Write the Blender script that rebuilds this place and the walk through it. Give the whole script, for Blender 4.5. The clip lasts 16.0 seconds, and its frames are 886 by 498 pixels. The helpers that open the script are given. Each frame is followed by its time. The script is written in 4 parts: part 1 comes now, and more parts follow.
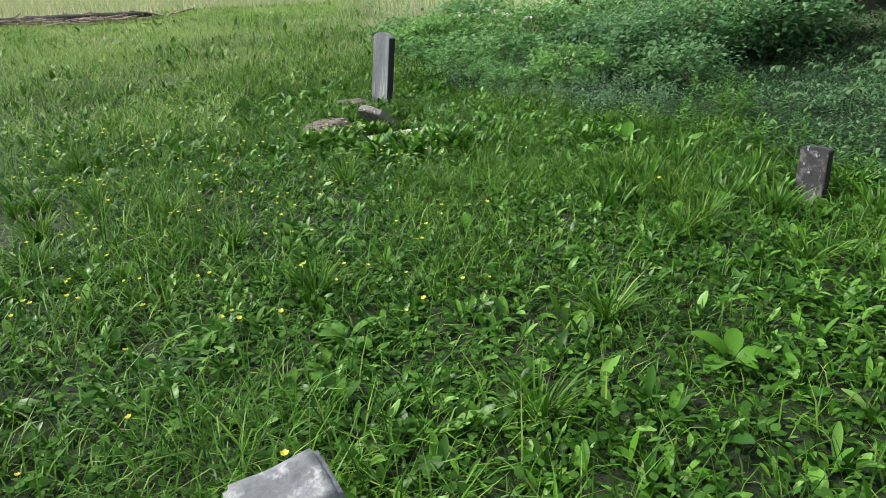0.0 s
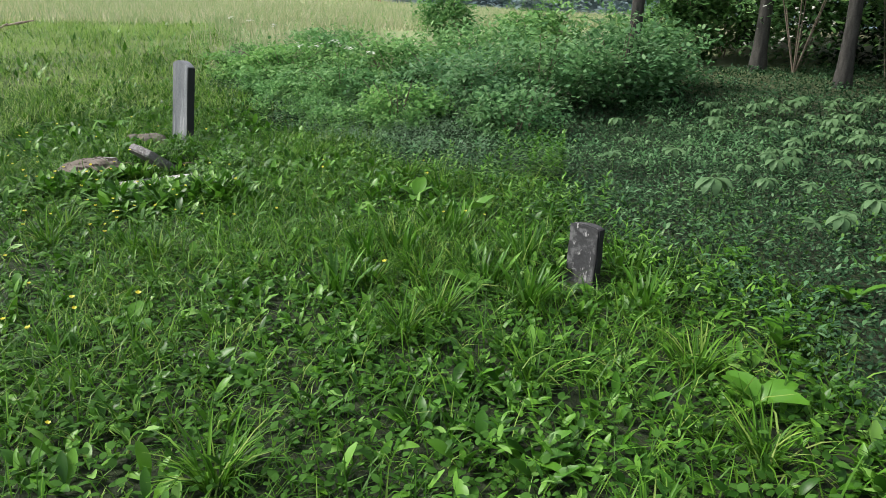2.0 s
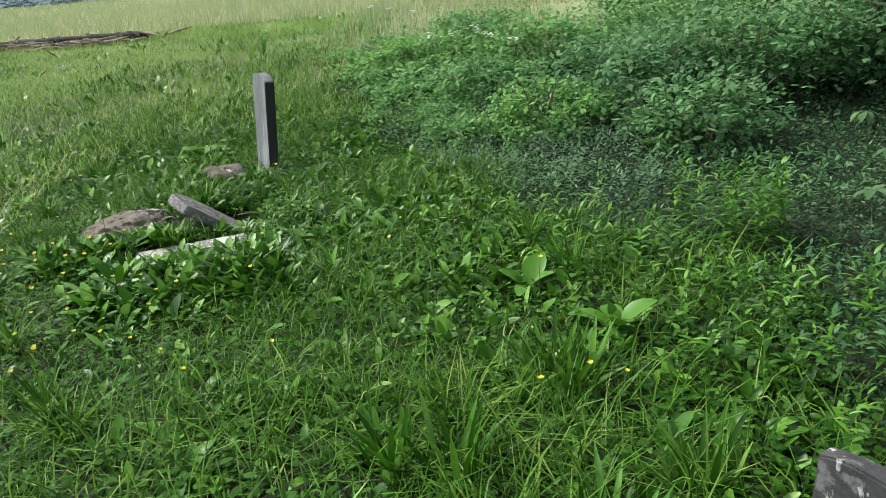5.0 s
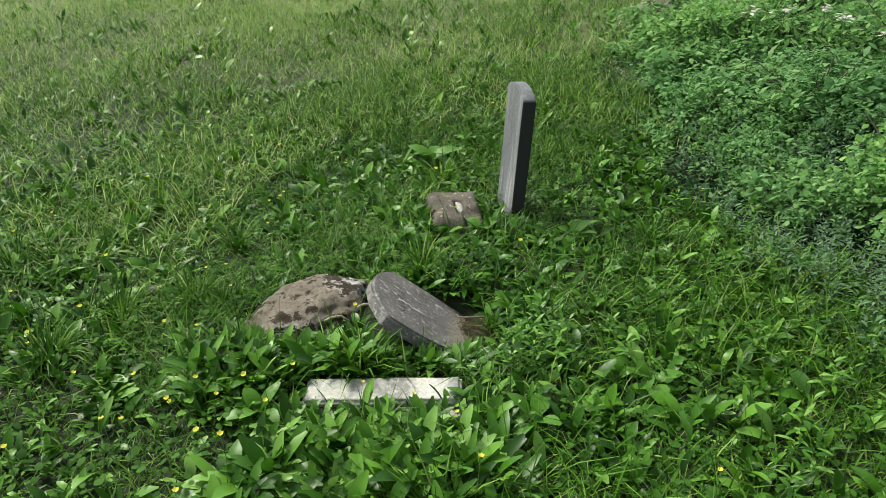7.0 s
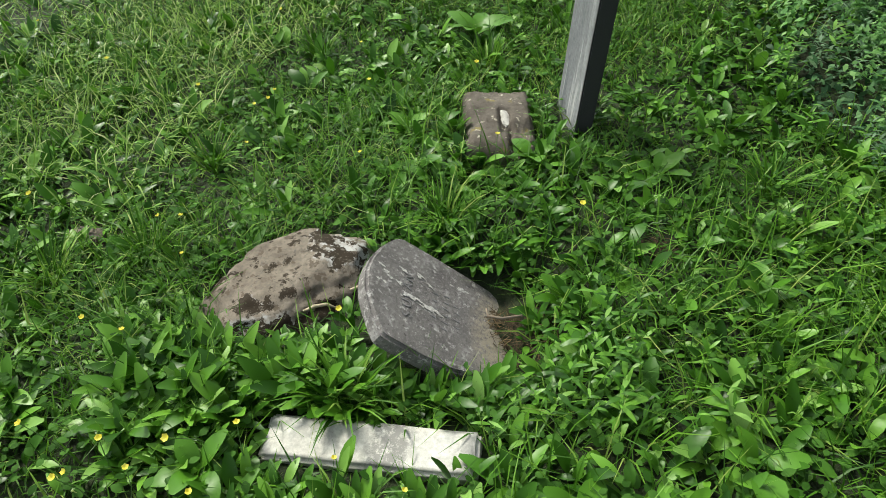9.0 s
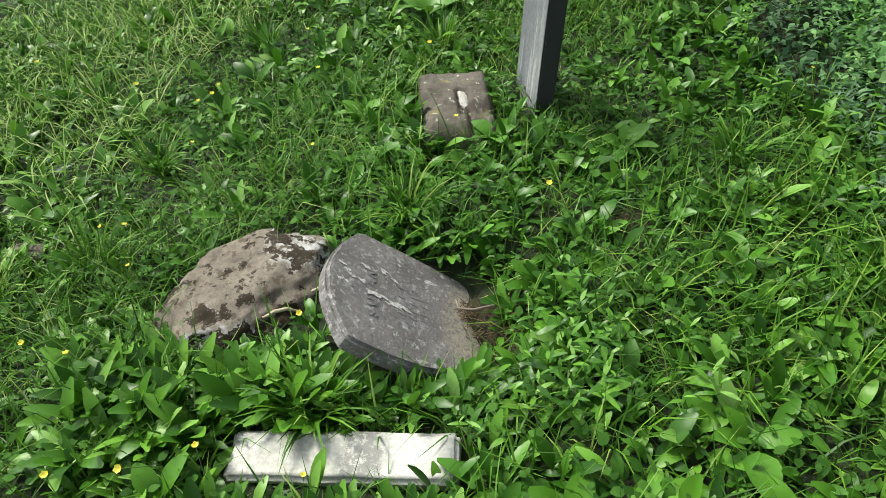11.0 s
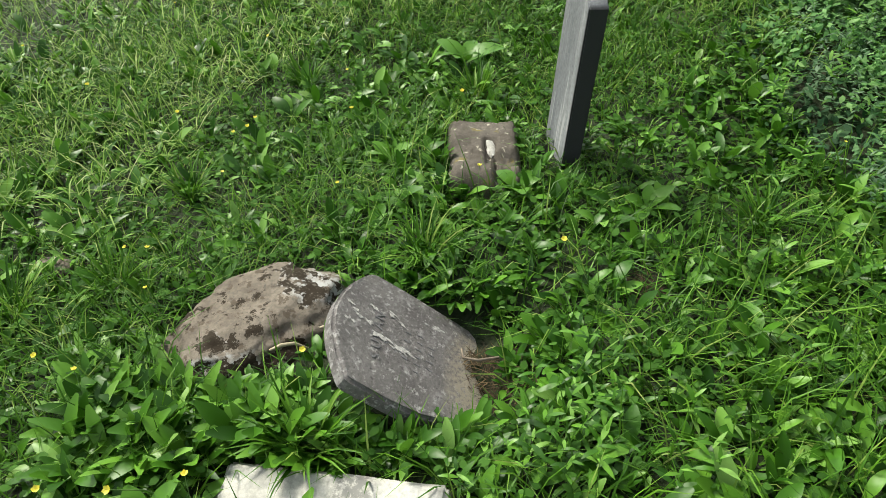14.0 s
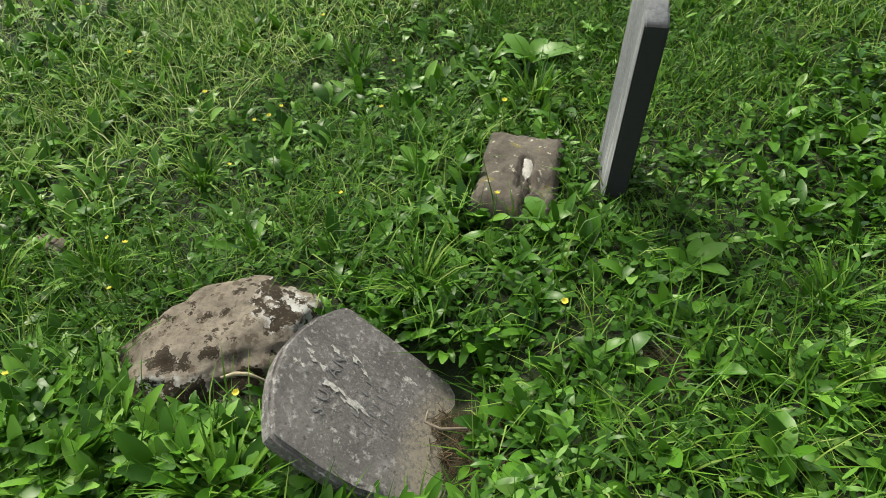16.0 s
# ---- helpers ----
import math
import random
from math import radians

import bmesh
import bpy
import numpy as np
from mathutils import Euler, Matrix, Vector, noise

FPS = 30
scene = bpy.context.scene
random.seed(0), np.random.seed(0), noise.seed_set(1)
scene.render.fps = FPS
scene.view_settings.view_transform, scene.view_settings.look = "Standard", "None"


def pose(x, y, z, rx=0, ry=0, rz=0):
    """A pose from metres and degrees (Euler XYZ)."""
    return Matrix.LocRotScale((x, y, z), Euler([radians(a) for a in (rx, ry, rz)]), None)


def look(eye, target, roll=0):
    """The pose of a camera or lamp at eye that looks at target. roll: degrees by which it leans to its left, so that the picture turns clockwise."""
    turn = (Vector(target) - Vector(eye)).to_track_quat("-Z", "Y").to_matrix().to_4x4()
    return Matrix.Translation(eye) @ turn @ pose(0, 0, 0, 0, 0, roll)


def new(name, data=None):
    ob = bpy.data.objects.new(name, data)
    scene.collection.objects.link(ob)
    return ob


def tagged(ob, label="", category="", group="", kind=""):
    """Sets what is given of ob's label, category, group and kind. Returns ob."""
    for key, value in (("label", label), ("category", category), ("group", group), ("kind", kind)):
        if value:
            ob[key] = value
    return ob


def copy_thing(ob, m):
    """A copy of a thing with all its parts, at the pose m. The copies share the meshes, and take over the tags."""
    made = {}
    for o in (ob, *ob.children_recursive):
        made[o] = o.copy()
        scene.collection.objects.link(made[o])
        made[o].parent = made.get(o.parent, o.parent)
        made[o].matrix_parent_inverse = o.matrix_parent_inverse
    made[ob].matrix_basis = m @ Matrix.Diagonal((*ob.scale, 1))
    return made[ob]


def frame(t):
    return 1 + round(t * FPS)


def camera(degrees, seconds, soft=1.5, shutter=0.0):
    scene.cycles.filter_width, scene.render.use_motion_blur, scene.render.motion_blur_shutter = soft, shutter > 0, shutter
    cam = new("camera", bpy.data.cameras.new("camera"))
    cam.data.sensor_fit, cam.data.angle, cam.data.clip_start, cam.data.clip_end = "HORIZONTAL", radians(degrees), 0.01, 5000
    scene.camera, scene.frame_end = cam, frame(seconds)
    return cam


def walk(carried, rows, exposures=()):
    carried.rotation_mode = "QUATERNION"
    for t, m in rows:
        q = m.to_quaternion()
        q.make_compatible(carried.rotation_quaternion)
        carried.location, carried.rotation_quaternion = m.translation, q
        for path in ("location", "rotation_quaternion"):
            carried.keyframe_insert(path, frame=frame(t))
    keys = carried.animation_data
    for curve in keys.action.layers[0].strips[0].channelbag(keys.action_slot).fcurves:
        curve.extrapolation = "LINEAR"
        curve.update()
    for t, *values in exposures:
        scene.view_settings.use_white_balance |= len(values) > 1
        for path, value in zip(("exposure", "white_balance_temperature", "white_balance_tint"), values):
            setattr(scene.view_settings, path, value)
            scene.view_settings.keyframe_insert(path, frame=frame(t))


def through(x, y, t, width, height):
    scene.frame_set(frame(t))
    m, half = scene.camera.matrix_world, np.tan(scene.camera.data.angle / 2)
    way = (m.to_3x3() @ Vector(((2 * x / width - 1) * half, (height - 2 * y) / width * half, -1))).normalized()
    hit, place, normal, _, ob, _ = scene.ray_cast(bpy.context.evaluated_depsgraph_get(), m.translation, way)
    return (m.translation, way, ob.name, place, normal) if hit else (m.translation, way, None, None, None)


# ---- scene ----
cam = camera(64.2, 16.0, soft=0.6)
PATH = [
    (0, (0.551, 0.909, 1.310), (0.511, 2.779, 0.603), -2.7),
    (0.5, (0.792, 1.032, 1.345), (0.893, 2.904, 0.649), -0.8),
    (1, (1.011, 1.269, 1.297), (1.214, 3.142, 0.624), 1.1),
    (1.5, (1.223, 1.465, 1.306), (1.472, 3.327, 0.618), -1.9),
    (2, (1.588, 1.707, 1.304), (1.805, 3.591, 0.670), 1.1),
    (2.5, (1.809, 1.933, 1.289), (2.125, 3.818, 0.700), 0.8),
    (2.8, (1.938, 2.196, 1.313), (2.32, 4.105, 0.852), 1.7),
    (3, (2.008, 2.338, 1.326), (2.473, 4.233, 0.889), 0.4),
    (3.5, (2.144, 2.579, 1.322), (2.516, 4.458, 0.748), -1.5),
    (4, (2.295, 2.937, 1.293), (2.414, 4.827, 0.651), -1.2),
    (4.5, (2.256, 3.240, 1.275), (2.162, 5.105, 0.559), -0.5),
    (5, (2.063, 3.694, 1.316), (1.756, 5.547, 0.630), -4.5),
    (5.2, (2.029, 3.834, 1.313), (1.637, 5.666, 0.616), -4.8),
    (7.3, (1.245, 5.640, 1.788), (0.341, 7.126, 0.801), -2.8),
    (7.5, (1.192, 5.772, 1.773), (0.284, 7.195, 0.700), -3.5),
    (8, (0.959, 6.070, 1.744), (0.079, 7.456, 0.601), -4.6),
    (8.5, (0.863, 6.320, 1.720), (0.010, 7.632, 0.474), -2.8),
    (8.7, (0.887, 6.424, 1.743), (0.007, 7.678, 0.457), -3.3),
    (10.8, (0.832, 6.540, 1.686), (-0.030, 7.753, 0.351), -5.7),
    (11, (0.845, 6.559, 1.676), (0.047, 7.811, 0.337), -5.9),
    (11.5, (0.875, 6.563, 1.676), (0.039, 7.843, 0.387), -3.8),
    (12, (0.867, 6.563, 1.693), (0.004, 7.844, 0.422), -2.9),
    (12.5, (0.875, 6.569, 1.694), (-0.006, 7.840, 0.426), -3.6),
    (13, (0.875, 6.572, 1.695), (-0.015, 7.835, 0.426), -3.2),
    (13.5, (0.891, 6.585, 1.693), (-0.011, 7.846, 0.429), -4.0),
    (14, (0.908, 6.608, 1.698), (-0.009, 7.872, 0.449), -3.6),
    (14.5, (0.872, 6.731, 1.656), (-0.065, 7.956, 0.383), -3.4),
    (15, (0.818, 6.898, 1.658), (-0.095, 8.070, 0.320), -2.7),
    (15.5, (0.876, 7.044, 1.650), (-0.142, 8.119, 0.305), -2.4),
    (16, (0.954, 7.122, 1.649), (-0.161, 8.161, 0.354), -3.3),
]
EXPOSURES = [(0.0, 0.24, 6500, 8), (2.0, 0.2, 6500, 9), (3.5, 0.2, 6500, 9), (5.2, 0.22, 6450, 6), (7.4, 0.14, 6900, 2), (11.0, 0.42, 6700, 3), (13.5, 0.42, 6700, 3), (15.0, 0.2, 7600, 4), (16.0, 0.25, 7200, 3)]
walk(cam, [(t, look(eye, target, roll)) for t, eye, target, roll in PATH], EXPOSURES)

# ---- world, sun ----
SUN = Vector((-0.62, 0.16, 0.77)).normalized()
world = bpy.data.worlds.new("overcast_sky")
scene.world = world
world.use_nodes = True
wn = world.node_tree
sky = wn.nodes.new("ShaderNodeTexSky")
sky.sky_type, sky.sun_disc = "NISHITA", False
sky.sun_elevation, sky.sun_rotation = math.asin(SUN.z), math.atan2(SUN.x, SUN.y)
sky.air_density, sky.dust_density, sky.ozone_density = 1.0, 2.5, 0.6
haze = wn.nodes.new("ShaderNodeHueSaturation")
haze.inputs["Saturation"].default_value, haze.inputs["Value"].default_value = 0.42, 1.45
wn.nodes["Background"].inputs["Strength"].default_value = 0.14
wn.links.new(sky.outputs["Color"], haze.inputs["Color"])
wn.links.new(haze.outputs["Color"], wn.nodes["Background"].inputs["Color"])
sun_data = bpy.data.lights.new("sun", "SUN")
sun_data.energy, sun_data.angle, sun_data.color = 3.3, radians(14), (1.0, 0.97, 0.9)
sun = new("sun", sun_data)
sun.matrix_world = look(SUN * 50, (0, 0, 0))


# ---- materials ----
def material(name):
    m = bpy.data.materials.new(name)
    m.use_nodes = True
    return m, m.node_tree.nodes, m.node_tree.links, m.node_tree.nodes["Principled BSDF"]


def ramp(nodes, stops):
    r = nodes.new("ShaderNodeValToRGB")
    e = r.color_ramp.elements
    while len(e) < len(stops):
        e.new(0.5)
    for k, (p, c) in zip(e, stops):
        k.position, k.color = p, (*c, 1)
    return r


def noise_node(nodes, links, scale, detail=4.0, coord="Object", rough=0.6, stretch=None):
    tc = nodes.new("ShaderNodeTexCoord")
    n = nodes.new("ShaderNodeTexNoise")
    n.inputs["Scale"].default_value, n.inputs["Detail"].default_value, n.inputs["Roughness"].default_value = scale, detail, rough
    if stretch:
        mp = nodes.new("ShaderNodeMapping")
        mp.inputs["Scale"].default_value = stretch
        links.new(tc.outputs[coord], mp.inputs["Vector"])
        links.new(mp.outputs["Vector"], n.inputs["Vector"])
    else:
        links.new(tc.outputs[coord], n.inputs["Vector"])
    return n


def mix(nodes, links, fac, a, b, kind="MIX"):
    x = nodes.new("ShaderNodeMix")
    x.data_type, x.blend_type = "RGBA", kind
    for sock, v in ((x.inputs[0], fac), (x.inputs[6], a), (x.inputs[7], b)):
        if hasattr(v, "is_output"):
            links.new(v, sock)
        elif isinstance(v, tuple):
            sock.default_value = (*v, 1)
        else:
            sock.default_value = v
    return x.outputs[2]


def bump(nodes, links, bsdf, height, strength, distance):
    b = nodes.new("ShaderNodeBump")
    b.inputs["Strength"].default_value, b.inputs["Distance"].default_value = strength, distance
    links.new(height, b.inputs["Height"])
    links.new(b.outputs["Normal"], bsdf.inputs["Normal"])


def leaf_material(name, stops, through=0.35, rough=0.45, patch=None, gloss=0.16, vary=0.0):
    """Leaf colour by piece, with broad patches over the ground, and light passing through the blade."""
    m, n, l, b = material(name)
    geo = n.new("ShaderNodeNewGeometry")
    r = ramp(n, stops)
    l.new(geo.outputs["Random Per Island"], r.inputs["Fac"])
    col = r.outputs["Color"]
    if patch:
        big = noise_node(n, l, patch[0], 3.0)
        pr = ramp(n, ((0.38, (0, 0, 0)), (0.66, (1, 1, 1))))
        l.new(big.outputs["Fac"], pr.inputs["Fac"])
        col = mix(n, l, pr.outputs["Color"], col, patch[1], "MULTIPLY")
    if vary:
        info = n.new("ShaderNodeObjectInfo")
        vr = ramp(n, ((0.0, (1 - vary, 1 - vary, 1.0)), (0.5, (1, 1, 1)), (1.0, (1 + vary, 1 + vary, 1 - vary))))
        l.new(info.outputs["Random"], vr.inputs["Fac"])
        col = mix(n, l, 1.0, col, vr.outputs["Color"], "MULTIPLY")
    l.new(col, b.inputs["Base Color"])
    b.inputs["Roughness"].default_value = rough
    b.inputs["Specular IOR Level"].default_value = gloss
    t = n.new("ShaderNodeBsdfTranslucent")
    l.new(col, t.inputs["Color"])
    s = n.new("ShaderNodeMixShader")
    s.inputs[0].default_value = through
    l.new(b.outputs[0], s.inputs[1])
    l.new(t.outputs[0], s.inputs[2])
    l.new(s.outputs[0], n["Material Output"].inputs["Surface"])
    return m


def stone_material(name, stops, scale=6.0, fine=70.0, stretch=None, rough=0.85, lichen=None, stain=None, relief=0.6, painted_shade=False):
    """Weathered stone: broad tone, fine grain, lichen blotches (scale, threshold, colour), stains or painted side shade
    with a shape of their own.
    """
    m, n, l, b = material(name)
    a = noise_node(n, l, scale, 6.0, stretch=stretch)
    r = ramp(n, stops)
    l.new(a.outputs["Fac"], r.inputs["Fac"])
    f = noise_node(n, l, fine, 5.0, rough=0.75)
    fr = ramp(n, ((0.3, (0.55, 0.55, 0.55)), (0.7, (1.15, 1.15, 1.15))))
    l.new(f.outputs["Fac"], fr.inputs["Fac"])
    col = mix(n, l, 0.8, r.outputs["Color"], fr.outputs["Color"], "MULTIPLY")
    for patch in (lichen or ()):
        sc, lo, hi, tone = patch[:4]
        q = noise_node(n, l, sc, 5.0, rough=0.65, stretch=patch[4] if len(patch) > 4 else None)
        qr = ramp(n, ((lo, (0, 0, 0)), (hi, (1, 1, 1))))
        l.new(q.outputs["Fac"], qr.inputs["Fac"])
        col = mix(n, l, qr.outputs["Color"], col, tone)
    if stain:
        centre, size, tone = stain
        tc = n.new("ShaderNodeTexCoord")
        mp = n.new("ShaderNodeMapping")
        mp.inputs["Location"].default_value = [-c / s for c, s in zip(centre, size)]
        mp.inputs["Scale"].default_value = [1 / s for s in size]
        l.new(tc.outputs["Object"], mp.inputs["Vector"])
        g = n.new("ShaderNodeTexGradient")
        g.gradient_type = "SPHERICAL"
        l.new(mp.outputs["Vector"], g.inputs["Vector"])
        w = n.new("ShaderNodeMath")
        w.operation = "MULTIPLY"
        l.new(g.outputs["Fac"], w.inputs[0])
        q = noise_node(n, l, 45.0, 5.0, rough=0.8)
        # painted shade stays nearly unbroken, real stains break into speckle
        qr = ramp(n, ((0.12, (0, 0, 0)), (0.3, (1, 1, 1))) if painted_shade else ((0.4, (0, 0, 0)), (0.56, (1, 1, 1))))
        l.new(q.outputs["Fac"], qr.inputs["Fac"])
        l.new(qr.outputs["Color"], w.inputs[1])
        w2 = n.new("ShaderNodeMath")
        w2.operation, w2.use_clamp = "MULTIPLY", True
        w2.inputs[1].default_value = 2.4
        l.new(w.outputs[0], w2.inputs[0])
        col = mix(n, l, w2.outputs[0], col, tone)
    l.new(col, b.inputs["Base Color"])
    b.inputs["Roughness"].default_value = rough
    b.inputs["Specular IOR Level"].default_value = 0.3
    bump(n, l, b, f.outputs["Fac"], relief, 0.006)
    return m


def plain_material(name, tone, rough=0.7, scale=20.0, vary=0.25):
    m, n, l, b = material(name)
    a = noise_node(n, l, scale)
    r = ramp(n, ((0.3, tuple(c * (1 - vary) for c in tone)), (0.7, tuple(min(1, c * (1 + vary)) for c in tone))))
    l.new(a.outputs["Fac"], r.inputs["Fac"])
    l.new(r.outputs["Color"], b.inputs["Base Color"])
    b.inputs["Roughness"].default_value = rough
    return m


M_GRASS = leaf_material("grass_blades", ((0.0, (0.028, 0.09, 0.007)), (0.45, (0.068, 0.185, 0.013)), (0.85, (0.145, 0.31, 0.028)), (1.0, (0.3, 0.38, 0.1))), 0.24, 0.45, (0.9, (0.72, 0.82, 0.7)), 0.22)
M_WEED = leaf_material("weed_leaves", ((0.0, (0.022, 0.08, 0.006)), (0.5, (0.066, 0.19, 0.014)), (0.85, (0.15, 0.335, 0.035)), (1.0, (0.24, 0.42, 0.1))), 0.2, 0.38, (0.8, (0.75, 0.85, 0.75)), 0.3)
M_CLOVER = leaf_material("small_leaves", ((0.0, (0.018, 0.06, 0.007)), (1.0, (0.07, 0.17, 0.03))), 0.2, 0.6, None, 0.05)
M_VINE = leaf_material("vine_leaves", ((0.0, (0.018, 0.048, 0.02)), (0.6, (0.04, 0.098, 0.042)), (1.0, (0.1, 0.18, 0.08))), 0.15, 0.5, None, 0.1)
M_MAY = leaf_material("umbrella_leaves", ((0.0, (0.085, 0.17, 0.07)), (0.7, (0.155, 0.265, 0.12)), (1.0, (0.25, 0.37, 0.19))), 0.3, 0.45)
M_SHRUB = leaf_material("shrub_leaves", ((0.0, (0.09, 0.21, 0.07)), (0.6, (0.19, 0.37, 0.125)), (1.0, (0.31, 0.49, 0.21))), 0.4, 0.5, (1.1, (0.75, 0.86, 0.95)), 0.08, 0.18)
# near-black leaf colour carries the shade inside the wood
M_TREE = leaf_material("shaded_tree_leaves", ((0.0, (0.008, 0.026, 0.007)), (0.7, (0.018, 0.052, 0.014)), (1.0, (0.05, 0.115, 0.03))), 0.2, 0.5)
M_FIELD = leaf_material("field_grass", ((0.0, (0.24, 0.35, 0.15)), (0.6, (0.36, 0.42, 0.22)), (1.0, (0.56, 0.51, 0.36))), 0.3, 0.6)
M_LOWER = leaf_material("bank_leaves", ((0.0, (0.02, 0.06, 0.012)), (0.6, (0.05, 0.13, 0.025)), (1.0, (0.11, 0.22, 0.05))), 0.2, 0.45)
M_MUG = leaf_material("feathery_leaves", ((0.0, (0.08, 0.15, 0.075)), (0.6, (0.14, 0.235, 0.13)), (1.0, (0.22, 0.33, 0.21))), 0.25, 0.5)
# paler than the lawn grass, also to brighten the far lawn by colour
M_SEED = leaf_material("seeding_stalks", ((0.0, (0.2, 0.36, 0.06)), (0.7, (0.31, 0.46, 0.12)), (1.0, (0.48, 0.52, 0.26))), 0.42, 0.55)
# leaf colour paled and blued to stand for distance haze
M_FAR_HAZE = leaf_material("far_woods", ((0.0, (0.29, 0.36, 0.37)), (0.6, (0.31, 0.385, 0.385)), (1.0, (0.33, 0.41, 0.38))), 0.5, 0.95, (0.012, (0.8, 0.88, 1.0)), 0.0)
M_DRY = leaf_material("dry_blades", ((0.0, (0.03, 0.022, 0.012)), (0.7, (0.07, 0.05, 0.028)), (1.0, (0.16, 0.115, 0.06))), 0.15, 0.7)
M_BLOSSOM = leaf_material("white_blossom", ((0.0, (0.6, 0.6, 0.52)), (1.0, (0.85, 0.85, 0.8))), 0.3, 0.6)
M_PETAL = leaf_material("yellow_petals", ((0.0, (0.72, 0.62, 0.05)), (1.0, (0.85, 0.8, 0.16))), 0.25, 0.35)
M_STEM = plain_material("green_stems", (0.1, 0.19, 0.05), 0.6, 40)
M_BARK = stone_material("tree_bark", ((0.3, (0.036, 0.034, 0.031)), (0.7, (0.095, 0.09, 0.08))), 5, 45, (3, 3, 0.5), 0.95, relief=1.0)
M_TWIG = plain_material("dry_twigs", (0.2, 0.16, 0.12), 0.9, 30)
M_STICK = plain_material("bleached_stick", (0.42, 0.36, 0.25), 0.9, 60, 0.35)
M_CHAR = plain_material("weathered_wood", (0.27, 0.21, 0.18), 0.95, 14, 0.6)
# the dark right side face is shade put into the colour
M_TALL = stone_material("slate_grey_marble", ((0.3, (0.12, 0.13, 0.145)), (0.52, (0.21, 0.22, 0.235)), (0.72, (0.36, 0.37, 0.38))), 5, 60, (1.5, 1.5, 0.25), 0.8, lichen=((9, 0.58, 0.7, (0.46, 0.465, 0.46), (2.0, 2.0, 0.2)),), stain=((0.175, 0.0, 0.4), (0.03, 0.25, 1.2), (0.035, 0.036, 0.04)), painted_shade=True)
# same here: the footstone's right side is darkened to stand for shade
M_SMALL = stone_material("dark_slate", ((0.3, (0.045, 0.045, 0.048)), (0.7, (0.1, 0.098, 0.1))), 8, 60, (1, 1, 0.6), 0.85, lichen=((13, 0.53, 0.62, (0.17, 0.168, 0.17)), (26, 0.59, 0.65, (0.48, 0.47, 0.46), (1.4, 1.4, 0.5))), stain=((0.098, 0.0, 0.15), (0.03, 0.25, 0.8), (0.025, 0.025, 0.026)), painted_shade=True)
M_FALLEN = stone_material("grey_marble", ((0.3, (0.12, 0.11, 0.11)), (0.7, (0.24, 0.225, 0.22))), 7, 90, None, 0.8, lichen=((16, 0.55, 0.7, (0.31, 0.3, 0.295)), (38, 0.56, 0.66, (0.4, 0.39, 0.38)), (60, 0.58, 0.68, (0.08, 0.072, 0.073)), (90, 0.6, 0.7, (0.38, 0.37, 0.36))), stain=((0.0, -0.02, 0.0), (0.3, 0.13, 0.2), (0.3, 0.265, 0.21)), relief=0.9)
M_ROCK = stone_material("limestone", ((0.3, (0.145, 0.12, 0.095)), (0.7, (0.26, 0.225, 0.185))), 5, 40, None, 0.95, lichen=((4, 0.56, 0.62, (0.4, 0.4, 0.39)), (26, 0.57, 0.6, (0.1, 0.08, 0.06)), (7.5, 0.545, 0.56, (0.028, 0.02, 0.012)), (17, 0.585, 0.605, (0.03, 0.022, 0.013)), (60, 0.56, 0.66, (0.13, 0.115, 0.095))), relief=1.0)
M_BASE = stone_material("sandstone", ((0.3, (0.08, 0.068, 0.056)), (0.7, (0.165, 0.145, 0.122))), 9, 60, None, 0.95, lichen=((12, 0.62, 0.7, (0.2, 0.17, 0.06)), (22, 0.6, 0.66, (0.45, 0.42, 0.34))), relief=1.0)
M_WHITE = stone_material("white_marble", ((0.3, (0.5, 0.48, 0.43)), (0.7, (0.7, 0.69, 0.65))), 8, 60, None, 0.7, lichen=((14, 0.66, 0.76, (0.45, 0.42, 0.36)),), stain=((0.06, 0.0, 0.06), (0.08, 0.2, 0.2), (0.26, 0.255, 0.24)), relief=0.3)
M_INK = plain_material("worn_letters", (0.17, 0.165, 0.17), 0.9, 60, 0.4)
M_STREAK = plain_material("pale_streaks", (0.44, 0.43, 0.41), 0.9, 120, 0.5)
M_MOSS = plain_material("moss", (0.1, 0.1, 0.02), 1.0, 90, 0.5)
M_RED = plain_material("red_boards", (0.3, 0.07, 0.05), 0.8, 2)
M_ROOF = plain_material("pale_metal_roof", (0.72, 0.74, 0.78), 0.5, 1, 0.08)
M_TRIM = plain_material("white_paint", (0.8, 0.8, 0.78), 0.6, 5, 0.05)

# soil and thatch under the plants
M_GROUND, gn, gl, gb = material("thatch_and_soil")
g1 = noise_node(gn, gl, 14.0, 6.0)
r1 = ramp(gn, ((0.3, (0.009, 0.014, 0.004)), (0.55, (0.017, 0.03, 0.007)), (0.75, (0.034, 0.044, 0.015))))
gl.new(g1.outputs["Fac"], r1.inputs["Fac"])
tcg = gn.new("ShaderNodeTexCoord")
sep = gn.new("ShaderNodeSeparateXYZ")
gl.new(tcg.outputs["Object"], sep.inputs["Vector"])
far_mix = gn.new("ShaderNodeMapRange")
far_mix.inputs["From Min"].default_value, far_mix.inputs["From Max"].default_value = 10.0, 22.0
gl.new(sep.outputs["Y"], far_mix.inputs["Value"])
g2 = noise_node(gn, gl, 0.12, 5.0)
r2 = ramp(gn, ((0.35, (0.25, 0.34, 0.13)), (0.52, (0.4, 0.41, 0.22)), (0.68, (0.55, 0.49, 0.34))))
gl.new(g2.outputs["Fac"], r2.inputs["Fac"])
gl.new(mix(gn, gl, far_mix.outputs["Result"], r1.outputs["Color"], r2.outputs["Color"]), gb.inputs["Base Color"])
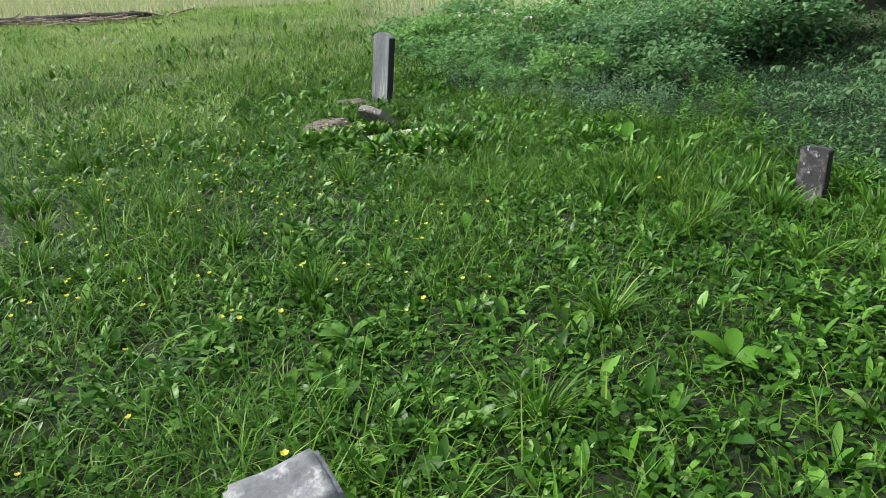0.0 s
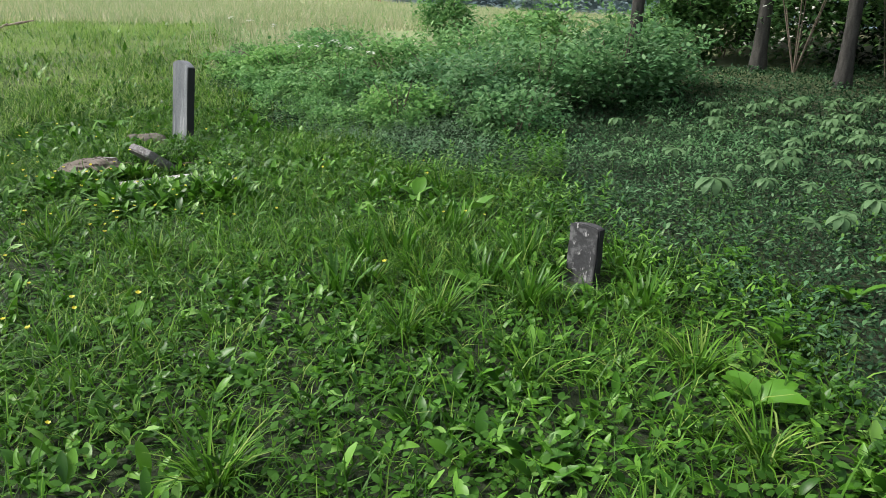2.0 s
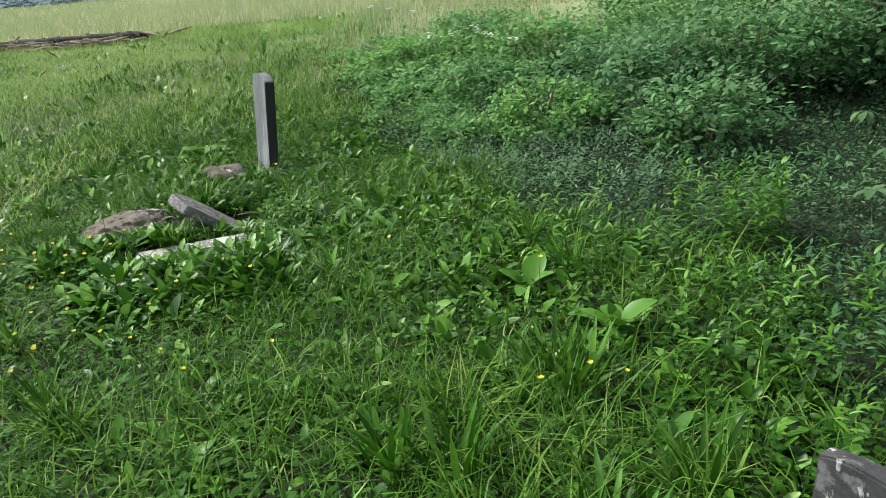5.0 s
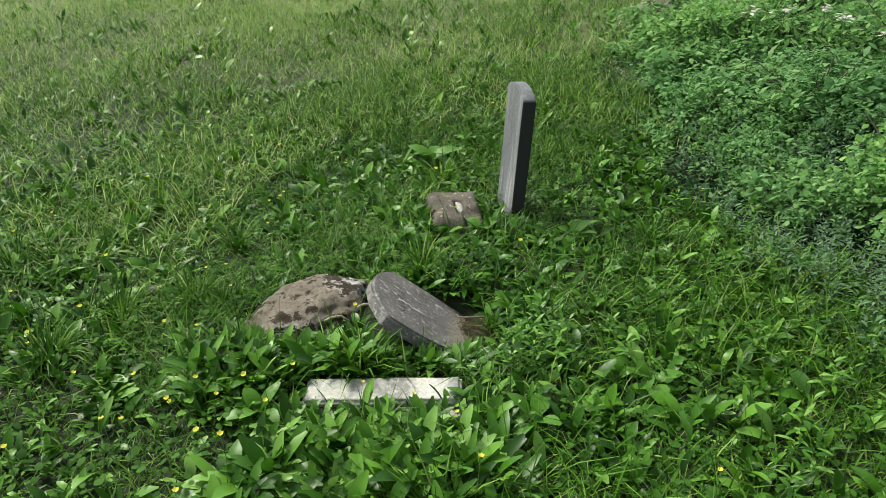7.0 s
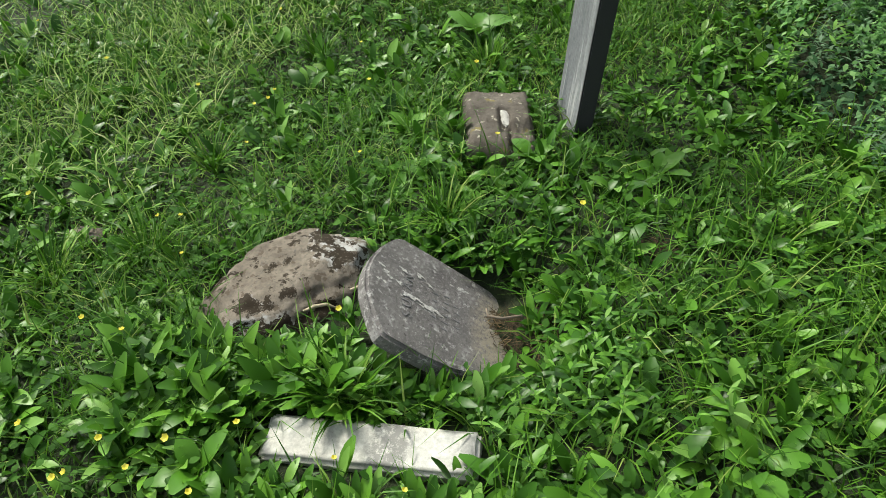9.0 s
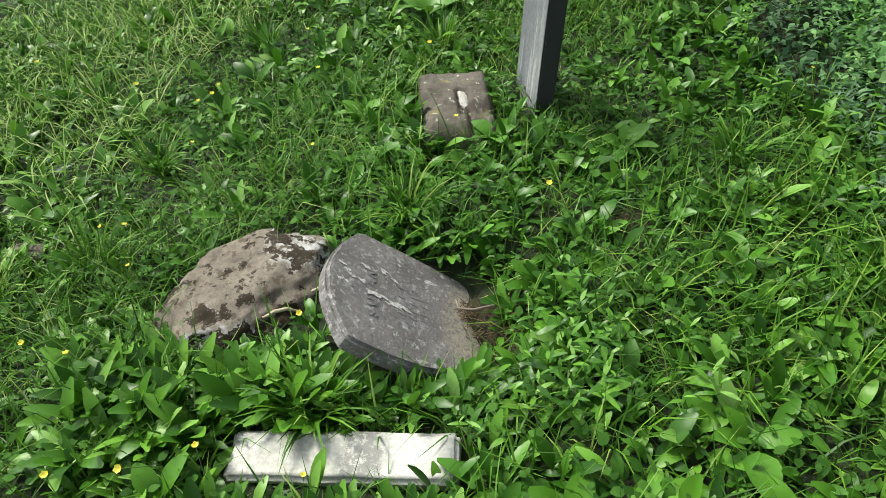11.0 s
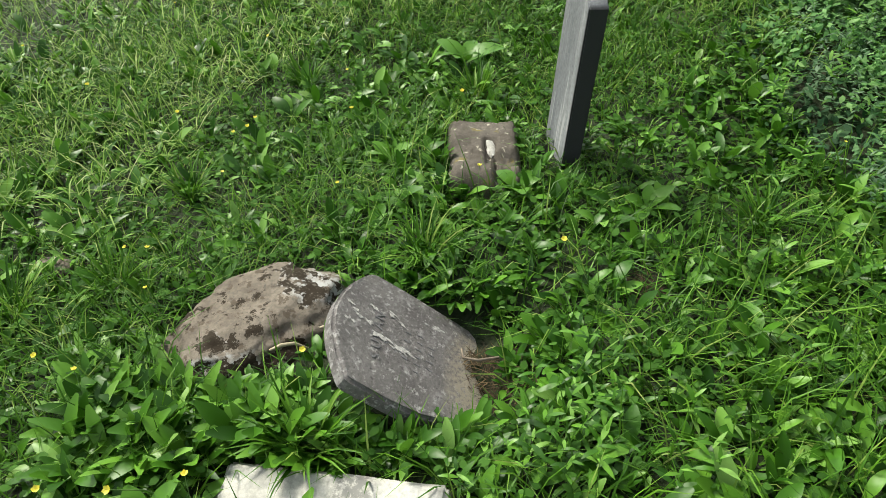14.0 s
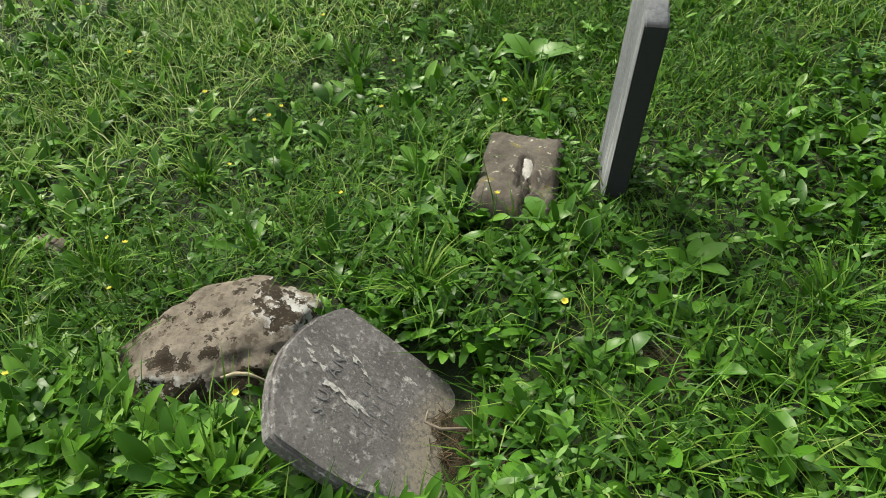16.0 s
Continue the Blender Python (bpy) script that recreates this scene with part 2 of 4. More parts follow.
gb.inputs["Roughness"].default_value = 0.95
bump(gn, gl, gb, g1.outputs["Fac"], 1.0, 0.03)


# ---- mesh helpers ----
def mesh_from(name, v, q, mat, smooth=False):
    v, q = np.asarray(v, dtype=np.float32).reshape(-1, 3), np.asarray(q, dtype=np.int32).reshape(-1, 4)
    me = bpy.data.meshes.new(name)
    me.vertices.add(len(v))
    me.vertices.foreach_set("co", v.ravel())
    me.loops.add(q.size)
    me.loops.foreach_set("vertex_index", q.ravel())
    me.polygons.add(len(q))
    me.polygons.foreach_set("loop_start", np.arange(0, q.size, 4, dtype=np.int32))
    if smooth:
        me.polygons.foreach_set("use_smooth", np.ones(len(q), dtype=bool))
    me.update(calc_edges=True)
    me.materials.append(mat)
    return me


def join(*geos):
    vs, qs, k = [], [], 0
    for v, q in geos:
        v = np.asarray(v).reshape(-1, 3)
        vs.append(v)
        qs.append(np.asarray(q).reshape(-1, 4) + k)
        k += len(v)
    return np.concatenate(vs), np.concatenate(qs)


def part(name, geo, mat, parent=None, label="", smooth=False):
    ob = new(name, mesh_from(name, *geo, mat, smooth))
    ob.parent = parent
    return tagged(ob, label)


def bm_part(name, bm, mat, parent=None, label="", smooth=False):
    me = bpy.data.meshes.new(name)
    if smooth:
        for f in bm.faces:
            f.smooth = True
    bm.to_mesh(me)
    bm.free()
    me.materials.append(mat)
    ob = new(name, me)
    ob.parent = parent
    return tagged(ob, label)


def root(name, m=None):
    e = new(name)
    e.empty_display_size = 0.05
    if m is not None:
        e.matrix_world = m
    return e


BLADE = (1.0, 0.85, 0.08)
LANCE = (0.35, 0.85, 1.0, 0.7, 0.06)
DOCK = (0.14, 0.62, 1.0, 0.88, 0.2)
DOCK_NEAR = (0.12, 0.45, 0.85, 1.0, 0.84, 0.25)
OVAL = (0.3, 1.0, 0.85, 0.12)
LEAFLET = (0.35, 1.0, 0.15)


def blades(p, yaw, elev, length, width, bend, prof, fold=0.0, twist=None):
    """Many blades or leaves as one set of quads: bent strips with a width profile, flat or folded along the midrib."""
    n, k = len(p), len(prof)
    s = np.linspace(0, 1, k)
    ang = elev[:, None] - bend[:, None] * s[None, :]
    mid = 0.5 * (ang[:, 1:] + ang[:, :-1])
    step = (length / (k - 1))[:, None]
    h = np.concatenate([np.zeros((n, 1)), np.cumsum(np.cos(mid) * step, 1)], 1)
    z = np.concatenate([np.zeros((n, 1)), np.cumsum(np.sin(mid) * step, 1)], 1)
    d = np.stack([np.cos(yaw), np.sin(yaw), np.zeros(n)], 1)
    c = p[:, None, :] + d[:, None, :] * h[:, :, None]
    c[:, :, 2] += z
    side = np.stack([-np.sin(yaw), np.cos(yaw), np.zeros(n)], 1)
    up = np.stack([-np.cos(yaw) * np.sin(elev), -np.sin(yaw) * np.sin(elev), np.cos(elev)], 1)
    if twist is not None:
        side = side * np.cos(twist)[:, None] + up * np.sin(twist)[:, None]
    w = 0.5 * width[:, None] * np.asarray(prof)[None, :]
    off = side[:, None, :] * w[:, :, None]
    if fold:
        lift = up[:, None, :] * (fold * w)[:, :, None]
        v = np.stack([c - off + lift, c, c + off + lift], 2)
    else:
        v = np.stack([c - off, c + off], 2)
    m = v.shape[2]
    base = (np.arange(n) * k * m)[:, None, None]
    row = (np.arange(k - 1) * m)[None, :, None]
    col = np.arange(m - 1)[None, None, :]
    a = base + row + col
    q = np.stack([a, a + 1, a + 1 + m, a + m], -1).reshape(-1, 4)
    return v.reshape(-1, 3), q


def tube(path, radii, sides=7):
    """A tapered round limb along a path."""
    path = np.asarray(path, dtype=float)
    n = len(path)
    t = np.gradient(path, axis=0)
    t /= np.linalg.norm(t, axis=1)[:, None] + 1e-9
    ref = np.where(np.abs(t[:, 2:3]) > 0.9, [[1.0, 0, 0]], [[0, 0, 1.0]])
    a = np.cross(t, ref)
    a /= np.linalg.norm(a, axis=1)[:, None] + 1e-9
    for i in range(1, n):
        a[i] = a[i - 1] - t[i] * (a[i - 1] @ t[i])
        a[i] /= np.linalg.norm(a[i]) + 1e-9
    b = np.cross(t, a)
    th = np.linspace(0, 2 * np.pi, sides, endpoint=False)
    ring = a[:, None, :] * np.cos(th)[None, :, None] + b[:, None, :] * np.sin(th)[None, :, None]
    v = path[:, None, :] + ring * np.asarray(radii)[:, None, None]
    i, j = np.meshgrid(np.arange(n - 1), np.arange(sides), indexing="ij")
    q = np.stack([i * sides + j, i * sides + (j + 1) % sides, (i + 1) * sides + (j + 1) % sides, (i + 1) * sides + j], -1)
    return v.reshape(-1, 3), q.reshape(-1, 4)


def smooth01(x):
    x = np.clip(x, 0, 1)
    return x * x * (3 - 2 * x)


def terrain(x, y):
    """Height of the ground: level round the graves, rising to a field crest behind, a low bank by the trees."""
    x, y = np.asarray(x, dtype=float), np.asarray(y, dtype=float)
    s = np.maximum(y - 9.5, 0)
    near = np.where(s < 10.5, 0.085 * s, 0.8925 + 0.052 * (y - 20))
    near = np.minimum(near, 3.0)
    out = near - 0.07 * np.clip(x + 3, 0, 60) * np.clip((y - 20) / 40, 0, 1)
    out = out + 0.04 * np.clip(x - 5, 0, 6) * np.clip((y - 5) / 5, 0, 1)
    bumps = 0.02 * np.sin(1.7 * x + 0.6 * y) * np.sin(1.3 * y - 0.4 * x)
    out = out - 0.7 * np.clip((y - 18) / 30, 0, 1) - 0.1 * np.exp(-(((x - 0.15) ** 2 + (y - 7.8) ** 2) / 0.025)) - 0.1 * np.exp(-(((x - 0.01) ** 2 + (y - 8.06) ** 2) / 0.02))
    return out + bumps * np.clip((np.abs(x) + np.abs(y)) / 3, 0, 1) - 0.03 * np.clip((5 - y) / 3, 0, 1)


def on_ground(x, y, lift=0.0):
    return np.stack([x, y, terrain(x, y) + lift], 1)


rng = np.random.default_rng(7)

# ---- ground ----
gx = np.sign(np.linspace(-1, 1, 181)) * np.abs(np.linspace(-1, 1, 181)) ** 4 * 900
gx = np.sort(np.concatenate([gx, np.linspace(-9, 11, 81), np.linspace(-0.61, 0.91, 61)]))
gy = np.sort(np.concatenate([np.linspace(-1, 0, 20) ** 3 * 300 - 6, np.linspace(-5.8, 24, 120), np.linspace(7.21, 8.63, 57), 24 + np.linspace(0.02, 1, 80) ** 3 * 900]))
X, Y = np.meshgrid(gx, gy, indexing="ij")
gv = np.stack([X, Y, terrain(X, Y)], -1).reshape(-1, 3)
ii, jj = np.meshgrid(np.arange(len(gx) - 1), np.arange(len(gy) - 1), indexing="ij")
ny = len(gy)
gq = np.stack([ii * ny + jj, (ii + 1) * ny + jj, (ii + 1) * ny + jj + 1, ii * ny + jj + 1], -1)
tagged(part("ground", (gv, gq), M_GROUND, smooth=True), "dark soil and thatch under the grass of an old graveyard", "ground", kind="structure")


# ---- gravestones and rocks ----
def tablet_mesh(width, height, thick, crown, bury=0.15, steps=14, rough=0.0, seed=0):
    """An upright tablet in its own axes: x width, y thickness, z height, with a low arched top."""
    bm = bmesh.new()
    outline = [(-width / 2, -bury), (width / 2, -bury)]
    for i in range(6):
        outline.append((width / 2, (height - crown) * (i + 1) / 6))
    for i in range(1, steps):
        a = i / steps
        outline.append((width / 2 - width * a, height - crown + crown * math.sin(math.pi * a) ** 0.8))
    for i in range(6):
        outline.append((-width / 2, (height - crown) * (6 - i) / 6))
    front = [bm.verts.new((x, -thick / 2, z)) for x, z in outline]
    face = bm.faces.new(front)
    out = bmesh.ops.extrude_face_region(bm, geom=[face])
    moved = [g for g in out["geom"] if isinstance(g, bmesh.types.BMVert)]
    bmesh.ops.translate(bm, verts=moved, vec=(0, thick, 0))
    bmesh.ops.recalc_face_normals(bm, faces=bm.faces)
    rim = [e for e in bm.edges if any(len(f.verts) > 8 for f in e.link_faces)]
    bmesh.ops.bevel(bm, geom=rim, offset=0.006, segments=2, affect="EDGES")
    if rough:
        for v in bm.verts:
            d = noise.noise_vector(v.co * 14 + Vector((seed, 0, 0)))
            v.co += d * rough
    return bm


def basis(origin, xa, ya, za):
    m = Matrix((xa, ya, za)).transposed().to_4x4()
    m.translation = origin
    return m


# tall leaning headstone; its face looks towards the fallen stone
across = Vector((0.62, -0.78, 0.0)).normalized()
lean = Vector((0.115, -0.04, 0.99)).normalized()
xa = (across - lean * across.dot(lean)).normalized()
ya = lean.cross(xa)
foot = Vector((-0.185, 9.02, 0.0))
tall_m = basis(foot - xa * 0.165 + ya * 0.0375, xa, ya, lean)
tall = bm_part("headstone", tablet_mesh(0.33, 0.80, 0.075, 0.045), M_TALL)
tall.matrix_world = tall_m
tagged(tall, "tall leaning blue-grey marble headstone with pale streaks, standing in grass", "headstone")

# small dark footstone
sx = Vector((0.66, -0.75, 0)).normalized()
sl = Vector((0.03, 0.02, 1)).normalized()
sxa = (sx - sl * sx.dot(sl)).normalized()
sya = sl.cross(sxa)
small = bm_part("footstone", tablet_mesh(0.175, 0.3, 0.058, 0.014, rough=0.004, seed=3), M_SMALL)
small.matrix_world = basis(Vector((2.705, 5.05, 0.0)), sxa, sya, sl)
tagged(small, "small dark slate footstone with whitish lichen, upright in weeds", "gravestone")

# fallen tablet with a low arched top, raised on its near edge
fn = Vector((0.6, 0.47, 1)).normalized()
fa = Vector((-0.724, -0.345, 0.597))
fa = (fa - fn * fa.dot(fn)).normalized()
fs = fa.cross(fn)


def fallen_mesh(half=0.258, straight=0.4, length=0.497, thick=0.06, bury=0.2):
    bm = bmesh.new()
    pts = [(half * 0.9, -bury), (half * 0.95, -0.03), (half * 0.99, 0.12), (half, 0.26), (half, straight - 0.012), (half - 0.005, straight + 0.002)]
    n = 16
    for i in range(1, n):
        x = half * math.cos(math.pi * i / n)
        pts.append((x, straight + (length - straight) * (1 - (x / half) ** 2)))
    pts += [(-half + 0.005, straight + 0.002), (-half, straight - 0.012), (-half, 0.26), (-half * 0.97, 0.15), (-half * 0.8, 0.02), (-half * 0.55, -0.05), (-half * 0.5, -bury)]
    face = bm.faces.new([bm.verts.new((x, y, 0)) for x, y in pts])
    out = bmesh.ops.extrude_face_region(bm, geom=[face])
    moved = [g for g in out["geom"] if isinstance(g, bmesh.types.BMVert)]
    bmesh.ops.translate(bm, verts=moved, vec=(0, 0, -thick))
    bmesh.ops.recalc_face_normals(bm, faces=bm.faces)
    rim = [e for e in bm.edges if any(len(f.verts) > 8 for f in e.link_faces)]
    bmesh.ops.bevel(bm, geom=rim, offset=0.01, segments=3, affect="EDGES")
    for v in bm.verts:
        v.co += noise.noise_vector(v.co * 22) * 0.0025
    return bm


fallen_m = basis(Vector((0.072, 7.856, -0.046)), fs, fa, fn)
fallen = bm_part("fallen_headstone", fallen_mesh(), M_FALLEN)
fallen.matrix_world = fallen_m
tagged(fallen, "fallen arch-topped grey marble headstone, tilted, with worn inscription", "headstone")


def plate(cx, cy, w, h, z, turn=0.0, jag=0.3, seed=0):
    """A thin uneven patch lying on a face, in the face's own axes."""
    bm = bmesh.new()
    r = random.Random(seed)
    k = 14
    vs = []
    for i in range(k):
        a = 2 * math.pi * i / k
        e = 1 - jag * r.random()
        x, y = 0.5 * w * math.cos(a) * e, 0.5 * h * math.sin(a) * e
        vs.append(bm.verts.new((cx + x * math.cos(turn) - y * math.sin(turn), cy + x * math.sin(turn) + y * math.cos(turn), z)))
    face = bm.faces.new(vs)
    out = bmesh.ops.extrude_face_region(bm, geom=[face])
    bmesh.ops.translate(bm, verts=[g for g in out["geom"] if isinstance(g, bmesh.types.BMVert)], vec=(0, 0, 0.0009))
    bmesh.ops.recalc_face_normals(bm, faces=bm.faces)
    return bm


# worn lines of lettering across the stone, no longer readable, and pale runs along it
def lettering(body, size, x, y, turn=0.0):
    """Cut letters lying in the face of the fallen stone."""
    cu = bpy.data.curves.new("letters", "FONT")
    cu.body, cu.size, cu.extrude, cu.space_character = body, size, 0.0006, 1.15
    tmp = new("letters", cu)
    me = bpy.data.meshes.new_from_object(tmp.evaluated_get(bpy.context.evaluated_depsgraph_get()))
    bpy.data.objects.remove(tmp)
    me.materials.clear()
    me.materials.append(M_INK)
    ob = new("letter", me)
    ob.parent = fallen
    ob.matrix_local = pose(x, y, 0.0012, 0, 0, turn)
    return tagged(ob, "worn incised capital letter")


for k, letter in enumerate("SUSAN"):
    lettering(letter, 0.05, -0.125 + 0.042 * k, 0.315 + 0.008 * k - 0.001 * k * k, 12 - 3 * k)
for along, start, sizes in ((0.24, -0.07, (0.022, 0.016, 0.022, 0.014)), (0.195, -0.1, (0.014, 0.01, 0.016, 0.012, 0.014, 0.012)), (0.15, -0.06, (0.012, 0.016, 0.012, 0.01))):
    x = start
    for k, wide in enumerate(sizes):
        bm = bmesh.new()
        bmesh.ops.create_cube(bm, size=1, matrix=Matrix.Translation((x + wide / 2, along + 0.003 * (k % 2), 0.0006)) @ Matrix.Rotation(0.05 * (k - 2), 4, "Z") @ Matrix.Diagonal((wide * 0.35, 0.02, 0.0016, 1)))
        bmesh.ops.create_cube(bm, size=1, matrix=Matrix.Translation((x + wide * 0.6, along - 0.008, 0.0006)) @ Matrix.Diagonal((wide * 0.6, 0.004, 0.0015, 1)))
        x += wide + 0.02
        bm_part("worn_letter", bm, M_INK, fallen, "worn letter, no longer readable")
runs = ((0.007, 0.396, 0.026, 0.06), (-0.026, 0.35, 0.026, 0.11), (0.037, 0.437, 0.018, 0.04), (0.087, 0.284, 0.018, 0.07), (0.156, 0.138, 0.02, 0.07), (-0.042, 0.246, 0.014, 0.1), (-0.03, 0.292, 0.018, 0.06), (0.09, 0.379, 0.016, 0.04), (-0.021, 0.44, 0.018, 0.03))
for i, (cx, cy, w, h) in enumerate(runs):
    for j in range(3):
        q = random.Random(i * 7 + j)
        along = q.uniform(-0.4, 0.4) * h
        bm_part("pale_streak", plate(cx + 0.26 * along + q.gauss(0, 0.006), cy + 0.96 * along, w * q.uniform(0.5, 1.2), h * q.uniform(0.4, 0.9), 0.0008 + 0.0003 * j, -0.26 + q.gauss(0, 0.12), 0.7, i * 3 + j), M_STREAK, fallen, "whitish weathering streak")
twig = part("root_twig", tube(((0.14, 7.93, 0.03), (0.1, 7.87, 0.05), (0.05, 7.86, 0.045), (0.02, 7.9, 0.03)), (0.004, 0.005, 0.004, 0.003), 6), M_TWIG)
tagged(twig, "thin curved brown root lying over the fallen stone", "twig")


def boulder(size, seed, flat=0.0, sub=4, amount=0.22, freq=1.7):
    bm = bmesh.new()
    bmesh.ops.create_icosphere(bm, subdivisions=sub, radius=1)
    off = Vector((seed * 3.1, seed * 1.7, 0))
    for v in bm.verts:
        d = v.co.normalized()
        f = 1 + amount * noise.noise(d * freq + off) + 0.1 * noise.noise(d * 5 + off) + 0.05 * abs(noise.noise(d * 11 + off)) + 0.02 * noise.noise(d * 24 + off)
        p = d * f
        if flat:
            p.z = math.copysign(abs(p.z) ** 0.75, p.z) if abs(p.z) > 0.001 else p.z
            top = flat + 0.16 * noise.noise(p * 2.2 + off) + 0.05 * noise.noise(p * 7 + off)
            p.z = top + 0.25 * (p.z - top) if p.z > top else p.z
        v.co = Vector((p.x * size[0], p.y * size[1], p.z * size[2]))
    return bm


rock = bm_part("boulder", boulder((0.24, 0.33, 0.15), 9, 0.82, 5, 0.2, 1.8), M_ROCK, smooth=True)
rock.matrix_world = pose(-0.665, 7.645, -0.035, 3, -2, -14)
tagged(rock, "flat grey limestone boulder with dark moss patches, half sunk in grass", "rock")
rock2 = bm_part("field_stone", boulder((0.09, 0.06, 0.06), 5, 0.7, 3), M_ROCK, smooth=True)
rock2.matrix_world = pose(-1.58, 7.46, -0.02, 0, 0, 20)
tagged(rock2, "small grey field stone almost hidden by long grass", "rock")
rock3 = bm_part("pale_boulder", boulder((0.3, 0.24, 0.3), 8, 0.85, 3), M_ROCK, smooth=True)
rock3.matrix_world = pose(-0.5, 14.0, float(terrain(-0.5, 14.0)), 0, 0, 20)
tagged(rock3, "pale rounded boulder among tall weeds at the field edge", "rock")

for x, y, z, ln, a in ((-0.45, 7.6, 0.06, 0.12, 50), (-0.37, 7.74, 0.07, 0.1, 40)):
    stick = part("dry_stick", tube(((-ln / 2, 0, 0), (-ln / 6, 0.004, 0.006), (ln / 6, -0.003, 0.008), (ln / 2, 0, -0.03)), (0.004, 0.007, 0.006, 0.003), 7), M_STICK, smooth=True)
    stick.matrix_world = pose(x, y, z, 0, 0, a)
    tagged(stick, "short pale dry stick lying against the boulder", "stick", "dry sticks by the boulder")


def socket_base():
    """A worn base stone with a broken socket in its top."""
    bm = bmesh.new()
    n = 30
    grid = {}
    for i in range(n + 1):
        for j in range(n + 1):
            x, y = (i / n - 0.5), (j / n - 0.5)
            edge = max(abs(x), abs(y)) * 2
            z = 0.085 - 0.05 * max(0, edge - 0.82) ** 1.5 * 12
            z += 0.012 * noise.noise(Vector((x * 5, y * 5, 1)))
            z += 0.006 * noise.noise(Vector((x * 16, y * 16, 4)))
            # the socket, broken open towards one corner
            u, w = x - 0.08, y + 0.02
            hole = max(abs(u) / 0.08, abs(w + 0.06) / 0.17)
            if hole < 1.25:
                z -= 0.05 * smooth01((1.25 - hole) / 0.3) * (0.75 + 0.5 * noise.noise(Vector((x * 22, y * 22, 9))))
            z -= 0.055 * smooth01((u - 0.0) / 0.05) * smooth01((-0.06 - y) / 0.08) * (0.8 + 0.6 * noise.noise(Vector((x * 14, y * 14, 2))))
            wob = 1 + 0.09 * noise.noise(Vector((x * 3, y * 3, 7)))
            grid[i, j] = bm.verts.new((x * 0.31 * wob, y * 0.57 * wob, z))
    for i in range(n):
        for j in range(n):
            bm.faces.new((grid[i, j], grid[i + 1, j], grid[i + 1, j + 1], grid[i, j + 1]))
    rim = [e for e in bm.edges if e.is_boundary]
    out = bmesh.ops.extrude_edge_only(bm, edges=rim)
    for g in out["geom"]:
        if isinstance(g, bmesh.types.BMVert):
            g.co.z = -0.1
            g.co.x *= 1.03
            g.co.y *= 1.03
    bmesh.ops.recalc_face_normals(bm, faces=bm.faces)
    return bm


base = bm_part("gravestone_base", socket_base(), M_BASE, smooth=True)
base.matrix_world = pose(-0.51, 8.92, 0.02, -3, 2, 33)
bm_part("broken_face", boulder((0.022, 0.06, 0.018), 21, 0.6, 3, 0.45, 3.0), M_WHITE, base, "pale fresh break in the socket").matrix_local = pose(0.028, 0.02, 0.05, 12, 8, 6)
bm_part("moss", boulder((0.045, 0.03, 0.012), 23, 0.6, 3, 0.5, 3.0), M_MOSS, base, "yellow-green moss cushion").matrix_local = pose(-0.03, 0.13, 0.074, 0, 0, 20)
tagged(base, "worn brown sandstone gravestone base with a broken socket, set in grass", "stone base")


def worn_block(sx, sy, sz, cuts=10, rough=0.004, round_=0.012):
    bm = bmesh.new()
    bmesh.ops.create_cube(bm, size=1, matrix=Matrix.Diagonal((sx, sy, sz, 1)))
    bmesh.ops.bevel(bm, geom=list(bm.edges), offset=round_, segments=3, affect="EDGES")
    bmesh.ops.subdivide_edges(bm, edges=[e for e in bm.edges if e.calc_length() > 0.05], cuts=cuts, use_grid_fill=True)
    for v in bm.verts:
        v.co += noise.noise_vector(v.co * 9) * rough + noise.noise_vector(v.co * 34) * rough * 0.5
    return bm


slab = bm_part("marble_slab", worn_block(0.63, 0.145, 0.1), M_WHITE, smooth=True)
slab.matrix_world = pose(0.008, 7.27, -0.008, 6, -2, 23.5)
tagged(slab, "white marble slab with a dark lichen stain, lying in grass", "stone slab")
chip = bm_part("marble_chip", boulder((0.045, 0.03, 0.03), 11, 0.8, 3), M_WHITE, smooth=True)
pebble = bm_part("pebble", boulder((0.022, 0.016, 0.014), 15, 0.8, 3), M_WHITE, smooth=True)
pebble.matrix_world = pose(0.55, 7.76, 0.03, 10, 0, 30)
tagged(pebble, "small whitish stone chip lying between weeds", "stone chip")
chip.matrix_world = pose(0.335, 7.235, 0.03, 10, 0, 30)
tagged(chip, "broken white marble chip beside the slab", "stone chip")

stub = bm_part("broken_stone", worn_block(0.24, 0.19, 0.34, 8, 0.006, 0.016), M_TALL, smooth=True)
stub.matrix_world = pose(0.125, 2.27, 0.06, 8, -6, 30)
tagged(stub, "squat grey broken gravestone stump standing in weeds", "gravestone")

# ---- where plants may grow ----
LINE = np.array(((0.5, 2.2), (1.3, 3.8), (1.8, 5.4), (0.9, 7.0), (0.0, 8.0), (-0.5, 9.2)))


def line_distance(x, y):
    best = np.full(np.shape(x), 1e9)
    for a, b in zip(LINE[:-1], LINE[1:]):
        d = b - a
        t = np.clip(((x - a[0]) * d[0] + (y - a[1]) * d[1]) / (d @ d), 0, 1)
        best = np.minimum(best, np.hypot(x - a[0] - t * d[0], y - a[1] - t * d[1]))
    return best


def bank_edge(y):
    """x at which the mown grass ends and the bank's cover begins."""
    return np.interp(y, (-5, 4, 5, 6.5, 8.2, 9.1, 9.5, 10.4, 11, 12.4, 14.5, 20, 30), (4.2, 3.6, 3.5, 3.0, 1.95, 1.4, 1.0, 0.5, 0.25, -0.4, -0.8, -1.5, -2.5))


def turned(x, y, cx, cy, deg):
    c, s = math.cos(radians(deg)), math.sin(radians(deg))
    return (x - cx) * c + (y - cy) * s, -(x - cx) * s + (y - cy) * c


